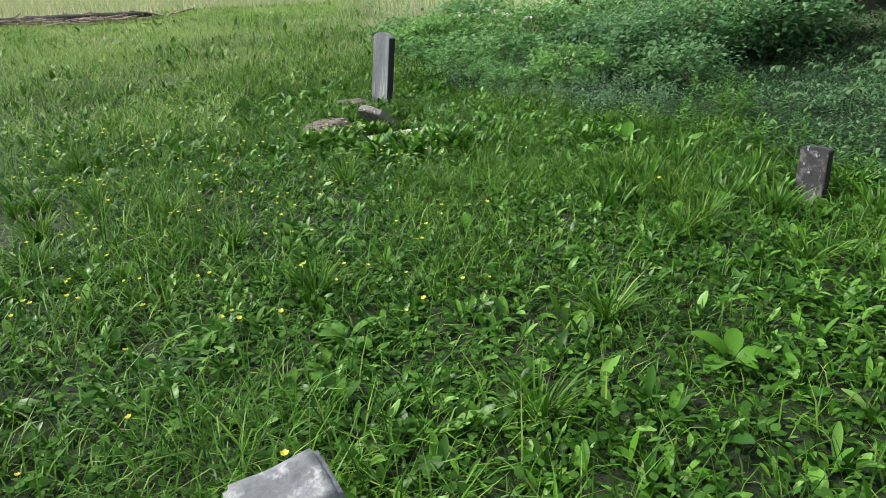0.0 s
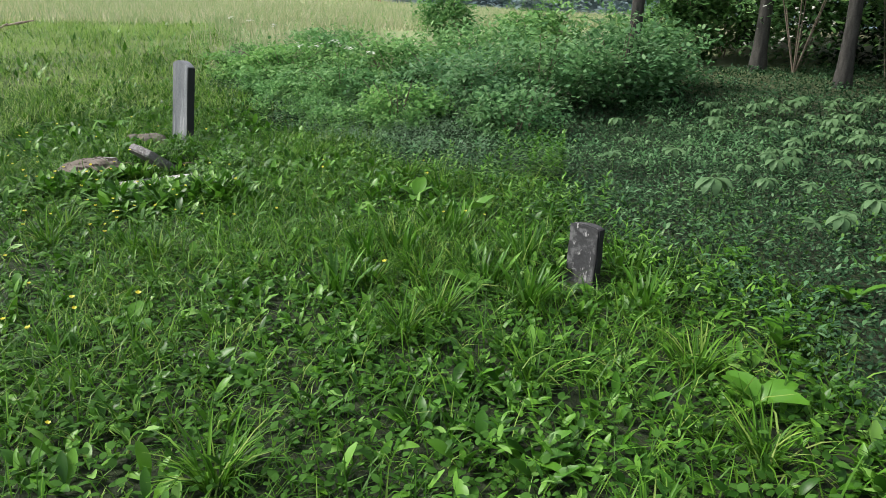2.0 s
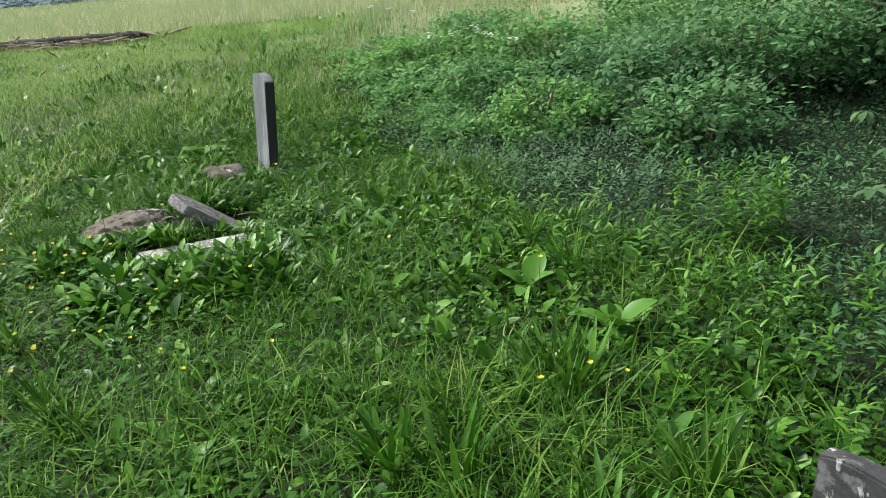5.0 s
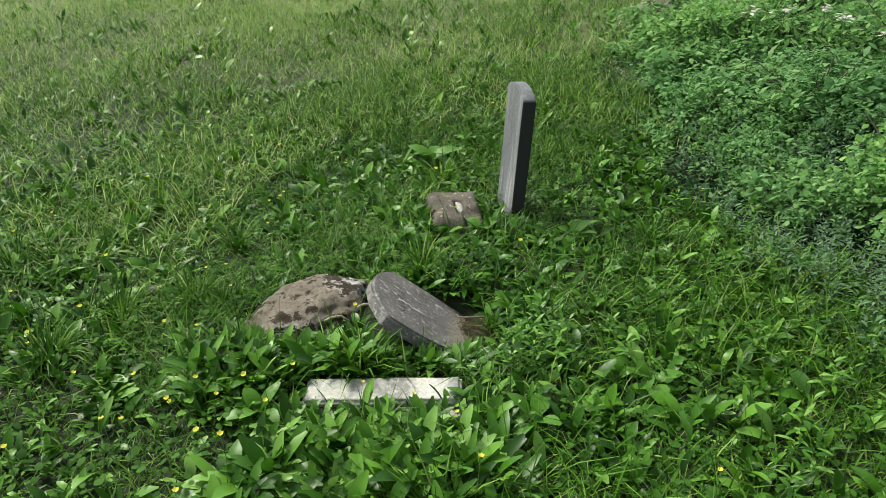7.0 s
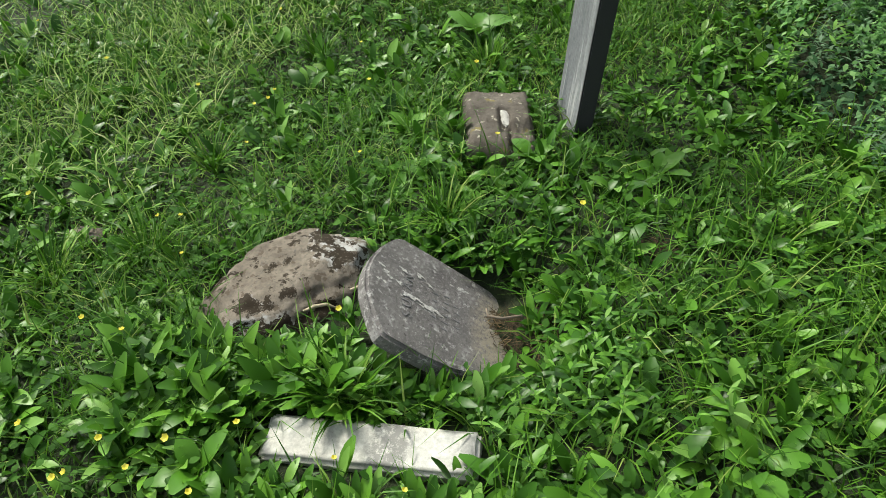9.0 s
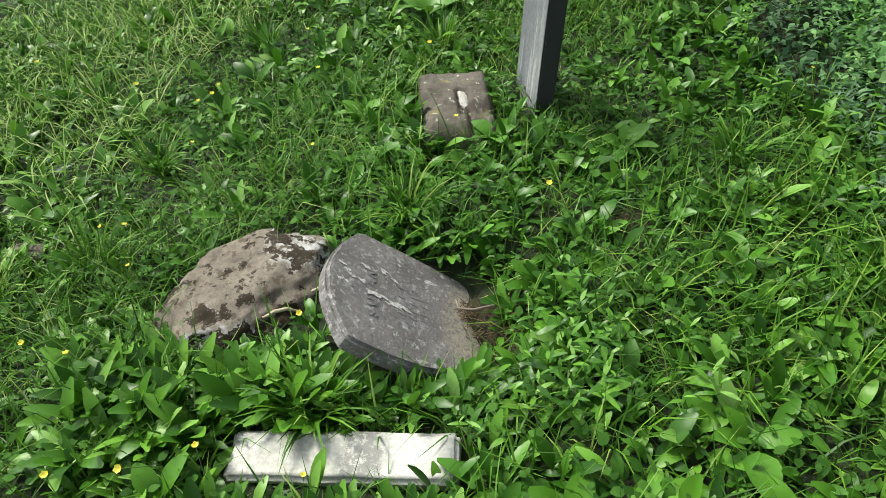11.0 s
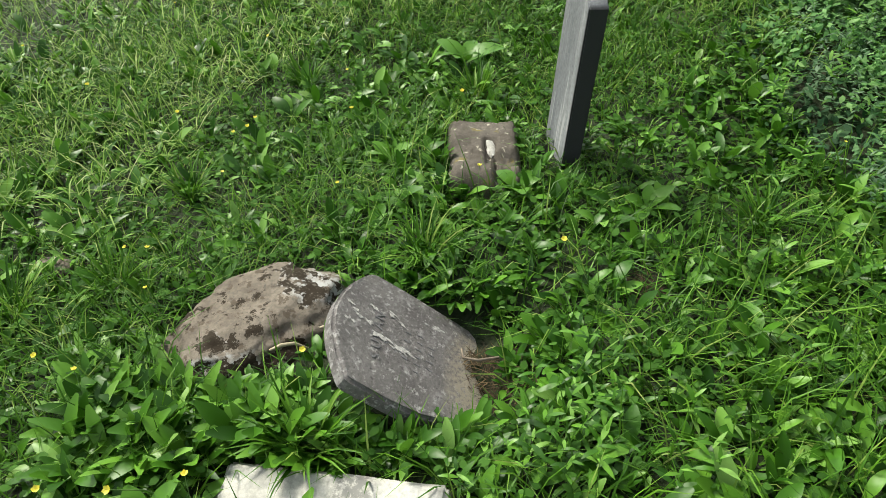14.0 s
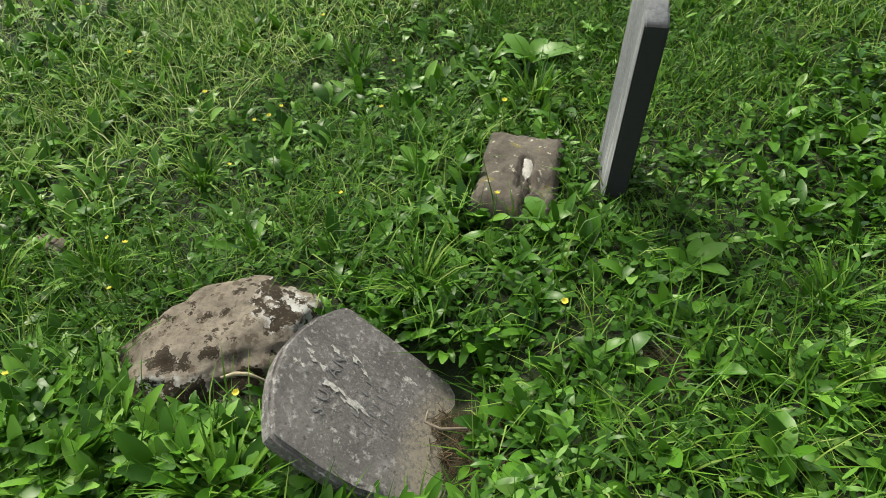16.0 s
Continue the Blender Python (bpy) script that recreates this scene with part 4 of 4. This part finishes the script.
def shrub(cx, cy, rad, height, count, size, seed, label, mat=None):
    r = np.random.default_rng(seed)
    g = float(terrain(cx, cy))
    e = root("shrub", pose(cx, cy, g))
    geo = leaf_cloud((0, 0, height * 0.48), (rad, rad, height * 0.5), int(count * 1.25), size * 1.05, 0.25, seed, 0.35)
    geo[0][:, 2] = np.maximum(geo[0][:, 2], 0.02)
    part("foliage", geo, mat or M_SHRUB, e)
    for _ in range(6):
        a, q = r.uniform(0, 6.283), rad * r.uniform(0.3, 0.9)
        part("stem", tube(((0.1 * q * math.cos(a), 0.1 * q * math.sin(a), -0.03), (0.5 * q * math.cos(a), 0.5 * q * math.sin(a), height * 0.5), (q * math.cos(a), q * math.sin(a), height * r.uniform(0.75, 1.0))), (0.01, 0.007, 0.003), 5), M_TWIG, e)
    return tagged(e, label, "shrub", "thicket on the bank")


for i, (cx, cy, rad, hh, ct, sz, lab) in enumerate((
        (5.0, 11.2, 1.0, 1.2, 3400, 0.085, "dense dark green shrub at the foot of a leaning tree"),
        (5.9, 12.2, 0.8, 1.1, 2000, 0.085, "dense green shrub below a tree trunk"),
        (3.9, 11.0, 0.9, 0.95, 2800, 0.075, "bushy green shrub in the thicket"),
        (2.9, 10.6, 0.9, 0.8, 2600, 0.07, "bushy green shrub with feathery leaves"),
        (3.2, 9.2, 0.55, 0.6, 1700, 0.06, "low leafy shrub standing in vine cover"),
        (2.0, 10.0, 0.55, 0.55, 1700, 0.055, "low blue-green shrub beside the mown grass"),
        (1.3, 11.4, 0.8, 0.55, 1900, 0.06, "low weedy shrub beside the mown grass"),
        (0.4, 12.8, 0.9, 0.6, 1700, 0.065, "low weedy shrub at the field edge"),
        (2.0, 12.8, 1.0, 0.7, 2200, 0.075, "low weedy shrub at the field edge"),
        (3.6, 13.2, 1.1, 0.9, 2400, 0.08, "tall weedy shrub at the field edge"),
        (3.3, 16.6, 0.6, 1.25, 1600, 0.1, "upright leafy bush before the pale field"),
        (5.0, 15.0, 0.9, 1.1, 1800, 0.1, "tall weedy shrub at the field edge"),
        (6.8, 14.8, 1.0, 1.1, 1800, 0.1, "leafy shrub by the wood's edge"),
        (0.9, 14.6, 0.9, 0.6, 1200, 0.08, "tall weeds before the pale field"))):
    shrub(cx, cy, rad, hh, ct, sz, 40 + i, lab)

# low leafy clumps that tie the thicket to the lawn
sets = []
rt = np.random.default_rng(77)
for i in range(190):
    y0 = rt.uniform(9.3, 14.5)
    x0 = float(bank_edge(np.array([y0]))[0]) + abs(rt.normal(0.5, 1.0))
    r0 = rt.uniform(0.14, 0.34)
    c = leaf_cloud((x0, y0, float(terrain(x0, y0)) + r0 * 0.55), (r0, r0, r0 * 0.7), int(150 + 900 * r0 * r0), (0.03 + 0.05 * rt.random()) * (0.75 if y0 < 11 else 1.0), 0, 400 + i, 0.2)
    sets.append(c)
tagged(part("low_thicket", join(*sets), M_SHRUB), "low leafy clumps between the lawn and the thicket", "undergrowth", kind="stuff")

# tall thin weed spires against the field
sets = []
for cx, cy, sp, ct, hh, lf in ((4.6, 15.6, 0.7, 14, 1.0, 0.13), (3.0, 16.6, 0.5, 12, 1.2, 0.14), (6.0, 15.4, 0.8, 10, 0.9, 0.13), (1.0, 15.0, 1.3, 30, 0.6, 0.1), (-1.2, 15.0, 1.2, 30, 0.55, 0.09), (2.2, 14.6, 1.0, 20, 0.7, 0.11)):
    stalks(cx, cy, sp, ct, hh, lf, sets)
tagged(part("tall_weed_spires", join(*sets), M_SHRUB), "tall thin weeds rising before the pale field", "weeds", kind="stuff")

# pale flower heads in the weeds
for i, (x, y) in enumerate(((0.75, 12.0), (0.95, 12.1), (1.25, 12.2), (1.4, 11.9), (1.7, 11.5), (1.15, 12.6), (-0.4, 15.2), (-0.8, 15.6), (0.1, 14.6))):
    e = root("white_flower", pose(x, y, float(terrain(x, y)), 0, 0, i * 50))
    part("stem", tube(((0, 0, 0), (0.01, 0, 0.3), (0, 0, 0.62)), (0.004, 0.003, 0.003), 5), M_STEM, e)
    n = 14
    p = np.stack([rng.normal(0, 0.03, n), rng.normal(0, 0.03, n), 0.62 + rng.normal(0, 0.012, n)], 1)
    part("flower_head", blades(p, rng.uniform(0, 6.28, n), rng.uniform(-0.2, 0.5, n), np.full(n, 0.05), np.full(n, 0.035), np.full(n, 0.3), OVAL), M_BLOSSOM, e)
    tagged(e, "white flower head on a thin stalk among weeds", "flower", "white flowers in the weeds")

# ---- trees and wood edge ----
def tree(name_label, path, radii, crown, count, size, seed, mat=M_TREE):
    x, y = path[0][0], path[0][1]
    g = float(terrain(x, y))
    e = root("tree", pose(x, y, g))
    pts = np.array([(a - x, b - y, c) for a, b, c in path])
    t = np.linspace(0, 1, 22)
    k = np.linspace(0, 1, len(pts))
    fine = np.stack([np.interp(t, k, pts[:, i]) for i in range(3)], 1)
    fine[1:-1] = 0.25 * fine[:-2] + 0.5 * fine[1:-1] + 0.25 * fine[2:]
    r = 0.8 * np.interp(t, k, radii)
    r[0] *= 1.5
    r[1] *= 1.15
    fine[0, 2] -= 0.15
    v, q = tube(fine, r, 14)
    v = v + 0.012 * np.sin(v[:, 2:3] * 9 + np.arctan2(v[:, 1:2], v[:, 0:1]) * 5)
    part("trunk", (v, q), M_BARK, e, smooth=True)
    rr = np.random.default_rng(seed)
    leaves = []
    for i in range(7):
        b = fine[int(rr.integers(17, 22))]
        a = rr.uniform(0, 6.283)
        reach = crown * rr.uniform(0.6, 1.0)
        tip = b + np.array((math.cos(a) * reach, math.sin(a) * reach, rr.uniform(0.3, 1.6)))
        part("limb", tube((b, 0.5 * (b + tip) + (0, 0, 0.3), tip), (0.06, 0.04, 0.012), 6), M_BARK, e, smooth=True)
        leaves.append(leaf_cloud(tip, (crown * 0.55, crown * 0.55, crown * 0.4), count // 7, size, 0, seed * 10 + i, 0.2))
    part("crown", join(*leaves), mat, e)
    return tagged(e, name_label, "tree", "trees at the wood's edge")


tree("leaning bare-trunked tree with a curved stem at the thicket", ((5.35, 11.7, 0), (5.4, 11.72, 0.9), (5.42, 11.75, 1.7), (5.62, 11.8, 2.25), (6.1, 12.0, 2.8), (6.6, 12.3, 4.4), (6.9, 12.6, 8.5)), (0.125, 0.11, 0.105, 0.1, 0.1, 0.08, 0.05), 1.4, 1500, 0.16, 71)
tree("straight grey-trunked tree at the wood's edge", ((8.24, 13.4, 0), (8.24, 13.4, 1.5), (8.22, 13.42, 3.2), (8.26, 13.5, 5.0), (8.3, 13.6, 7.5)), (0.14, 0.13, 0.12, 0.1, 0.06), 2.2, 2400, 0.18, 72)
tree("straight grey-trunked tree in the wood's shade", ((8.75, 11.85, 0), (8.74, 11.87, 1.5), (8.78, 11.9, 3.0), (8.9, 12.0, 4.5), (9.0, 12.1, 7.0)), (0.13, 0.12, 0.11, 0.1, 0.06), 2.2, 2400, 0.18, 73)
for i, (x, y, r) in enumerate(((10.6, 14.5, 0.15), (11.2, 11.5, 0.14), (11.6, 8.6, 0.15), (10.8, 6.2, 0.13), (9.6, 16.6, 0.14), (12.6, 17.5, 0.16), (13.5, 13.0, 0.16), (13.6, 9.5, 0.16), (12.6, 5.0, 0.15), (11.6, 2.0, 0.15), (15.5, 16.0, 0.18), (8.0, 18.5, 0.13))):
    tree("shaded woodland tree with a dense dark crown", ((x, y, 0), (x + 0.1, y, 2.0), (x + 0.15, y + 0.1, 4.0), (x, y, 8.0)), (r, r * 0.9, r * 0.8, r * 0.4), 2.6, 2200, 0.2, 80 + i)

# understorey filling the wood's edge
sets = []
ru = np.random.default_rng(55)
for i in range(270):
    t = ru.random() ** 1.3
    cx = np.interp(t, (0, 0.25, 0.5, 0.75, 1), (8.2, 9.4, 10.4, 11.0, 10.6)) + abs(ru.normal(0, 1.2))
    cy = np.interp(t, (0, 0.25, 0.5, 0.75, 1), (17.8, 15.3, 12.6, 9.0, 3.0)) + ru.normal(0, 0.5)
    z = float(terrain(cx, cy)) + 0.3 + 5.2 * ru.random() ** 0.8
    sets.append(leaf_cloud((cx, cy, z), (0.85, 0.85, 0.6), 210, 0.14, 0, 300 + i, 0.2))
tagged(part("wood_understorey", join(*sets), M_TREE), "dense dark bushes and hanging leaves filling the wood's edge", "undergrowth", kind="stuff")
sets = []
for i in range(90):
    cx, cy = ru.uniform(12.5, 19), ru.uniform(1, 22)
    sets.append(leaf_cloud((cx, cy, ru.uniform(0.4, 6)), (1.6, 1.6, 1.1), 110, 0.4, 0, 600 + i, 0.2))
tagged(part("deep_woods", join(*sets), M_TREE), "woodland depth behind the edge trees, shade painted into its dark leaves", "woods", kind="stuff")

M_BUSH = leaf_material("bush_leaves", ((0.0, (0.04, 0.1, 0.03)), (0.7, (0.08, 0.18, 0.05)), (1.0, (0.15, 0.27, 0.08))), 0.3, 0.45)
for i, (cx, cy, rad, hh, ct) in enumerate(((7.5, 14.6, 0.7, 1.6, 2000), (8.4, 15.0, 0.9, 3.4, 3000), (9.3, 13.9, 0.9, 3.0, 2600), (9.8, 12.2, 0.9, 3.4, 2600), (10.4, 10.4, 0.9, 2.6, 2000), (8.5, 16.6, 1.0, 4.0, 2600))):
    shrub(cx, cy, rad, hh, ct, 0.11, 140 + i, "tall leafy bush forming the edge of the wood", M_BUSH)

# bright sprays with white blossom on the wood's face
rose = root("blossoming_bush", pose(8.6, 12.9, float(terrain(8.6, 12.9))))
part("foliage", join(leaf_cloud((0.3, 0.2, 1.7), (0.75, 0.5, 1.1), 1500, 0.09, 0.2, 901, 0.3), leaf_cloud((-0.2, 0.7, 1.0), (0.5, 0.4, 0.7), 700, 0.08, 0.2, 902, 0.3)), M_SHRUB, rose)
n = 90
pb = np.stack([rng.normal(0.0, 0.4, n), rng.normal(-0.25, 0.25, n), rng.uniform(0.4, 2.6, n)], 1)
pb = np.repeat(pb, 4, 0) + rng.normal(0, 0.012, (n * 4, 3))
part("blossom", blades(pb, rng.uniform(0, 6.28, n * 4), rng.uniform(-0.3, 0.9, n * 4), np.full(n * 4, 0.045), np.full(n * 4, 0.04), np.full(n * 4, 0.4), OVAL), M_BLOSSOM, rose, "clusters of small white flowers")
for a in np.arange(0, 6, 1.0):
    part("stem", tube(((0, 0, 0), (0.3 * math.cos(a), 0.3 * math.sin(a), 1.0), (0.6 * math.cos(a), 0.6 * math.sin(a), 2.0)), (0.015, 0.01, 0.004), 5), M_TWIG, rose)
tagged(rose, "bush with white blossom climbing at the wood's edge", "bush")

for i, (x, y, bend) in enumerate(((9.0, 9.6, 0.3), (9.6, 9.2, 0.6), (9.9, 8.8, -0.3))):
    e = root("dead_sapling", pose(x, y, float(terrain(x, y)), 0, 0, i * 70))
    part("stem", tube(((0, 0, -0.03), (0.03, 0.02, 0.5), (0.1 * bend, 0.05, 0.95)), (0.02, 0.016, 0.012), 7), M_TWIG, e)
    for s in (-1, 1):
        part("branch", tube(((0.07 * bend, 0.04, 0.8), (0.25 * s, 0.1, 1.1 + 0.1 * i), (0.5 * s, 0.12, 1.25)), (0.012, 0.008, 0.003), 6), M_TWIG, e)
    tagged(e, "bare pale forked dead sapling before the dark wood", "dead branch", "dead saplings")

# ---- field, brush pile, barn, hills ----
sets = []
for x0, x1, y0, y1, dens, size in ((-14, 2, 12, 22, 90, 0.8), (-26, 12, 20, 42, 70, 1.1), (-50, 30, 42, 75, 16, 1.9)):
    x, y = scatter(x0, x1, y0, y1, dens, lambda x, y: (y > 16.5 + 0.5 * (x + 3) * (x < -3) * 0 + np.where(x < -2, 4.5, 0) - 3 * (x > -1) + rng.normal(0, 0.8, len(x))))
    n = len(x)
    sets.append(blades(on_ground(x, y), rng.uniform(0, 6.283, n), rng.uniform(1.0, 1.5, n), rng.uniform(0.18, 0.42, n) * (0.6 + 0.4 * size), rng.uniform(0.008, 0.016, n) * size * 1.6, rng.uniform(0.1, 0.9, n), BLADE))
tagged(part("field_grass", join(*sets), M_FIELD), "pale ripening tall grass of the field beyond", "grass", kind="stuff")

pile = []
rp = np.random.default_rng(17)
for i in range(240):
    x, y = -8.9 + rp.normal(0, 1.1), 18.5 + rp.normal(0, 0.35)
    a, ln = rp.normal(0.3, 0.6), rp.uniform(0.3, 1.1)
    z = float(terrain(x, y)) + rp.uniform(0.02, 0.16)
    d = np.array((math.cos(a) * ln, math.sin(a) * ln, rp.normal(0, 0.08)))
    p = np.array((x, y, z))
    pile.append(tube((p - d / 2, p, p + d / 2), (0.02, 0.03, 0.012), 5))
tagged(part("brush_pile", join(*pile), M_CHAR), "low dark pile of weathered sticks and brush in the grass", "brush pile", kind="stuff")
for i, (x, y, a, ln, r) in enumerate(((-7.2, 18.6, 10, 1.3, 0.08), (-7.9, 18.5, 20, 1.5, 0.07), (-8.8, 18.3, -5, 1.2, 0.07), (-8.2, 18.7, 25, 0.9, 0.06), (-9.6, 18.2, 5, 1.3, 0.07))):
    log = part("log", join(tube(((-ln / 2, 0, 0), (-ln / 2 + 0.01, 0, 0), (0, 0.03, 0.01), (ln / 2, 0, 0.02), (ln / 2 + 0.01, 0, 0.02)), (0.01, r, r * 0.95, r * 0.85, 0.01), 10)), M_BARK, smooth=True)
    log.matrix_world = pose(x, y, float(terrain(x, y)) + 0.14, 0, 3, a)
    tagged(log, "pale weathered log lying on the brush pile", "log", "logs on the brush pile")

# barn far across the field
def box_geo(x0, x1, y0, y1, z0, z1):
    v = [(x, y, z) for z in (z0, z1) for x, y in ((x0, y0), (x1, y0), (x1, y1), (x0, y1))]
    return v, [(0, 3, 2, 1), (4, 5, 6, 7), (0, 1, 5, 4), (1, 2, 6, 5), (2, 3, 7, 6), (3, 0, 4, 7)]


barn = root("barn", pose(-6.9, 158, 1.9, 0, 0, -32))
w, dep, eave, ridge = 8.0, 11.0, 2.2, 4.6
part("wall", join(box_geo(0, w, 0, 0.3, -1, eave), box_geo(0, w, dep - 0.3, dep, -1, eave), box_geo(0, 0.3, 0.3, dep - 0.3, -1, eave), box_geo(w - 0.3, w, 0.3, dep - 0.3, -1, eave)), M_RED, barn)
gab = lambda y: ([(0, y, eave), (w, y, eave), (w / 2, y, ridge), (w / 2, y, ridge), (0, y + 0.3, eave), (w, y + 0.3, eave), (w / 2, y + 0.3, ridge), (w / 2, y + 0.3, ridge)], [(0, 1, 2, 3), (4, 7, 6, 5), (0, 4, 5, 1), (1, 5, 6, 2), (2, 6, 4, 0)])
part("gable", gab(0.0), M_RED, barn)
part("gable", gab(dep - 0.3), M_RED, barn)
for s in (0, 1):
    xa0, xa1 = (-0.4, w / 2) if s == 0 else (w / 2, w + 0.4)
    za0, za1 = (eave - 0.2, ridge + 0.1) if s == 0 else (ridge + 0.1, eave - 0.2)
    v = [(xa0, -0.4, za0), (xa1, -0.4, za1), (xa1, dep + 0.4, za1), (xa0, dep + 0.4, za0)]
    v += [(a, b, c + 0.15) for a, b, c in v]
    part("roof", (v, [(0, 3, 2, 1), (4, 5, 6, 7), (0, 1, 5, 4), (1, 2, 6, 5), (2, 3, 7, 6), (3, 0, 4, 7)]), M_ROOF, barn, "pale metal roof slope")
for x in (1.6, 4.6):
    part("window", box_geo(x, x + 0.9, -0.06, 0, 0.3, 1.7), M_TRIM, barn, "white window")
tagged(barn, "red barn with a pale metal roof across the field", "barn")

pole = part("utility_pole", tube(((0, 0, 0), (0, 0, 4), (0, 0, 9)), (0.15, 0.13, 0.1), 8), M_TWIG)
pole.matrix_world = pose(-30, 150, 2.0)
tagged(pole, "thin wooden utility pole before the far woods", "pole")


# wooded hills: ridges of ground under thousands of crown clumps, haze painted into their colour
def ridge_height(az, layer):
    if layer == 0:
        return np.interp(az, (-60, -30, -12, -4, 2, 3.6, 5.5, 14, 40), (34, 37, 41, 43, 43, 40, 26, 22, 20)) + 1.8 * np.sin(az * 1.9) + 1.0 * np.sin(az * 4.3)
    return np.interp(az, (-60, -20, -6, 0, 5, 12, 30, 60), (5, 6, 7, 9, 19, 19, 15, 12)) + 1.2 * np.sin(az * 2.7) + 0.7 * np.sin(az * 6.1)


hill_v, hill_q, sets, kbase = [], [], [], 0
for layer, (dist, depth) in enumerate(((430, 160), (230, 60))):
    az = np.linspace(-70, 60, 781)
    t = np.linspace(0, 1, 9)
    A, T = np.meshgrid(az, t, indexing="ij")
    H = ridge_height(A, layer) * np.sin(np.clip(T * 1.35, 0, 1) * np.pi / 2)
    D = dist + depth * T
    hv = np.stack([D * np.sin(np.radians(A)), D * np.cos(np.radians(A)), H - 2.0], -1).reshape(-1, 3)
    i2, j2 = np.meshgrid(np.arange(780), np.arange(8), indexing="ij")
    hill_q.append(np.stack([i2 * 9 + j2, (i2 + 1) * 9 + j2, (i2 + 1) * 9 + j2 + 1, i2 * 9 + j2 + 1], -1).reshape(-1, 4) + kbase)
    hill_v.append(hv)
    kbase += len(hv)
    n = 2200
    ca, ct = rng.uniform(-45, 35, n), rng.random(n) ** 0.8 * 0.8
    cr = rng.uniform(3.0, 6.0, n) * (1.0 if layer == 0 else 0.75)
    ch = ridge_height(ca, layer) * np.sin(np.clip(ct * 1.35, 0, 1) * np.pi / 2) - 1.5
    cd = dist + depth * ct
    centre = np.stack([cd * np.sin(np.radians(ca)), cd * np.cos(np.radians(ca)), ch + cr * 0.35], 1)
    per = 26
    d = rng.normal(0, 1, (n, per, 3))
    d /= np.linalg.norm(d, axis=2)[:, :, None]
    d[:, :, 2] = np.abs(d[:, :, 2])
    p = (centre[:, None, :] + d * cr[:, None, None] * rng.uniform(0.75, 1.05, (n, per, 1))).reshape(-1, 3)
    m = n * per
    ln = np.repeat(cr, per) * rng.uniform(0.3, 0.55, m)
    sets.append(blades(p, rng.uniform(0, 6.283, m), rng.uniform(-0.3, 0.6, m), ln, ln * 0.8, rng.uniform(0, 0.9, m), LEAFLET))
tagged(part("backdrop", (np.concatenate(hill_v), np.concatenate(hill_q)), M_FAR_HAZE, smooth=True), "wooded hills beyond the field", "hills", kind="structure")
tagged(part("far_woods", join(*sets), M_FAR_HAZE), "trees covering the far hills, blue-green haze painted into their colour", "woods", kind="stuff")

# ---- buttercups ----
flower = root("buttercup")
part("stem", tube(((0, 0, 0), (0.01, 0.002, 0.13), (0, 0, 0.26)), (0.0016, 0.0014, 0.0012), 5), M_STEM, flower)
k = 5
p5 = np.zeros((k, 3))
p5[:, 2] = 0.26
part("flower_head", blades(p5, np.arange(k) * 1.2566, np.full(k, 0.5), np.full(k, 0.014), np.full(k, 0.014), np.full(k, -0.3), OVAL), M_PETAL, flower, "five yellow petals")
tagged(flower, "small yellow buttercup on a thin stem in the grass", "flower", "buttercups in the grass")
rb = random.Random(21)
placed = 0
while placed < 290:
    x, y = (rb.uniform(-2.8, 0.9), rb.uniform(3.2, 7.6)) if placed % 3 else (rb.uniform(-3.5, 3.0), rb.uniform(2.2, 11))
    if not lawn(np.array([x]), np.array([y]))[0] or (x > 0.5 and rb.random() < 0.75) or (y > 7.2 and rb.random() < 0.6):
        continue
    m = pose(x, y, float(terrain(x, y)), rb.gauss(0, 10), rb.gauss(0, 10), rb.uniform(0, 360)) @ Matrix.Scale(rb.uniform(0.7, 1.05), 4)
    if placed == 0:
        flower.matrix_world = m
    else:
        copy_thing(flower, m)
    placed += 1
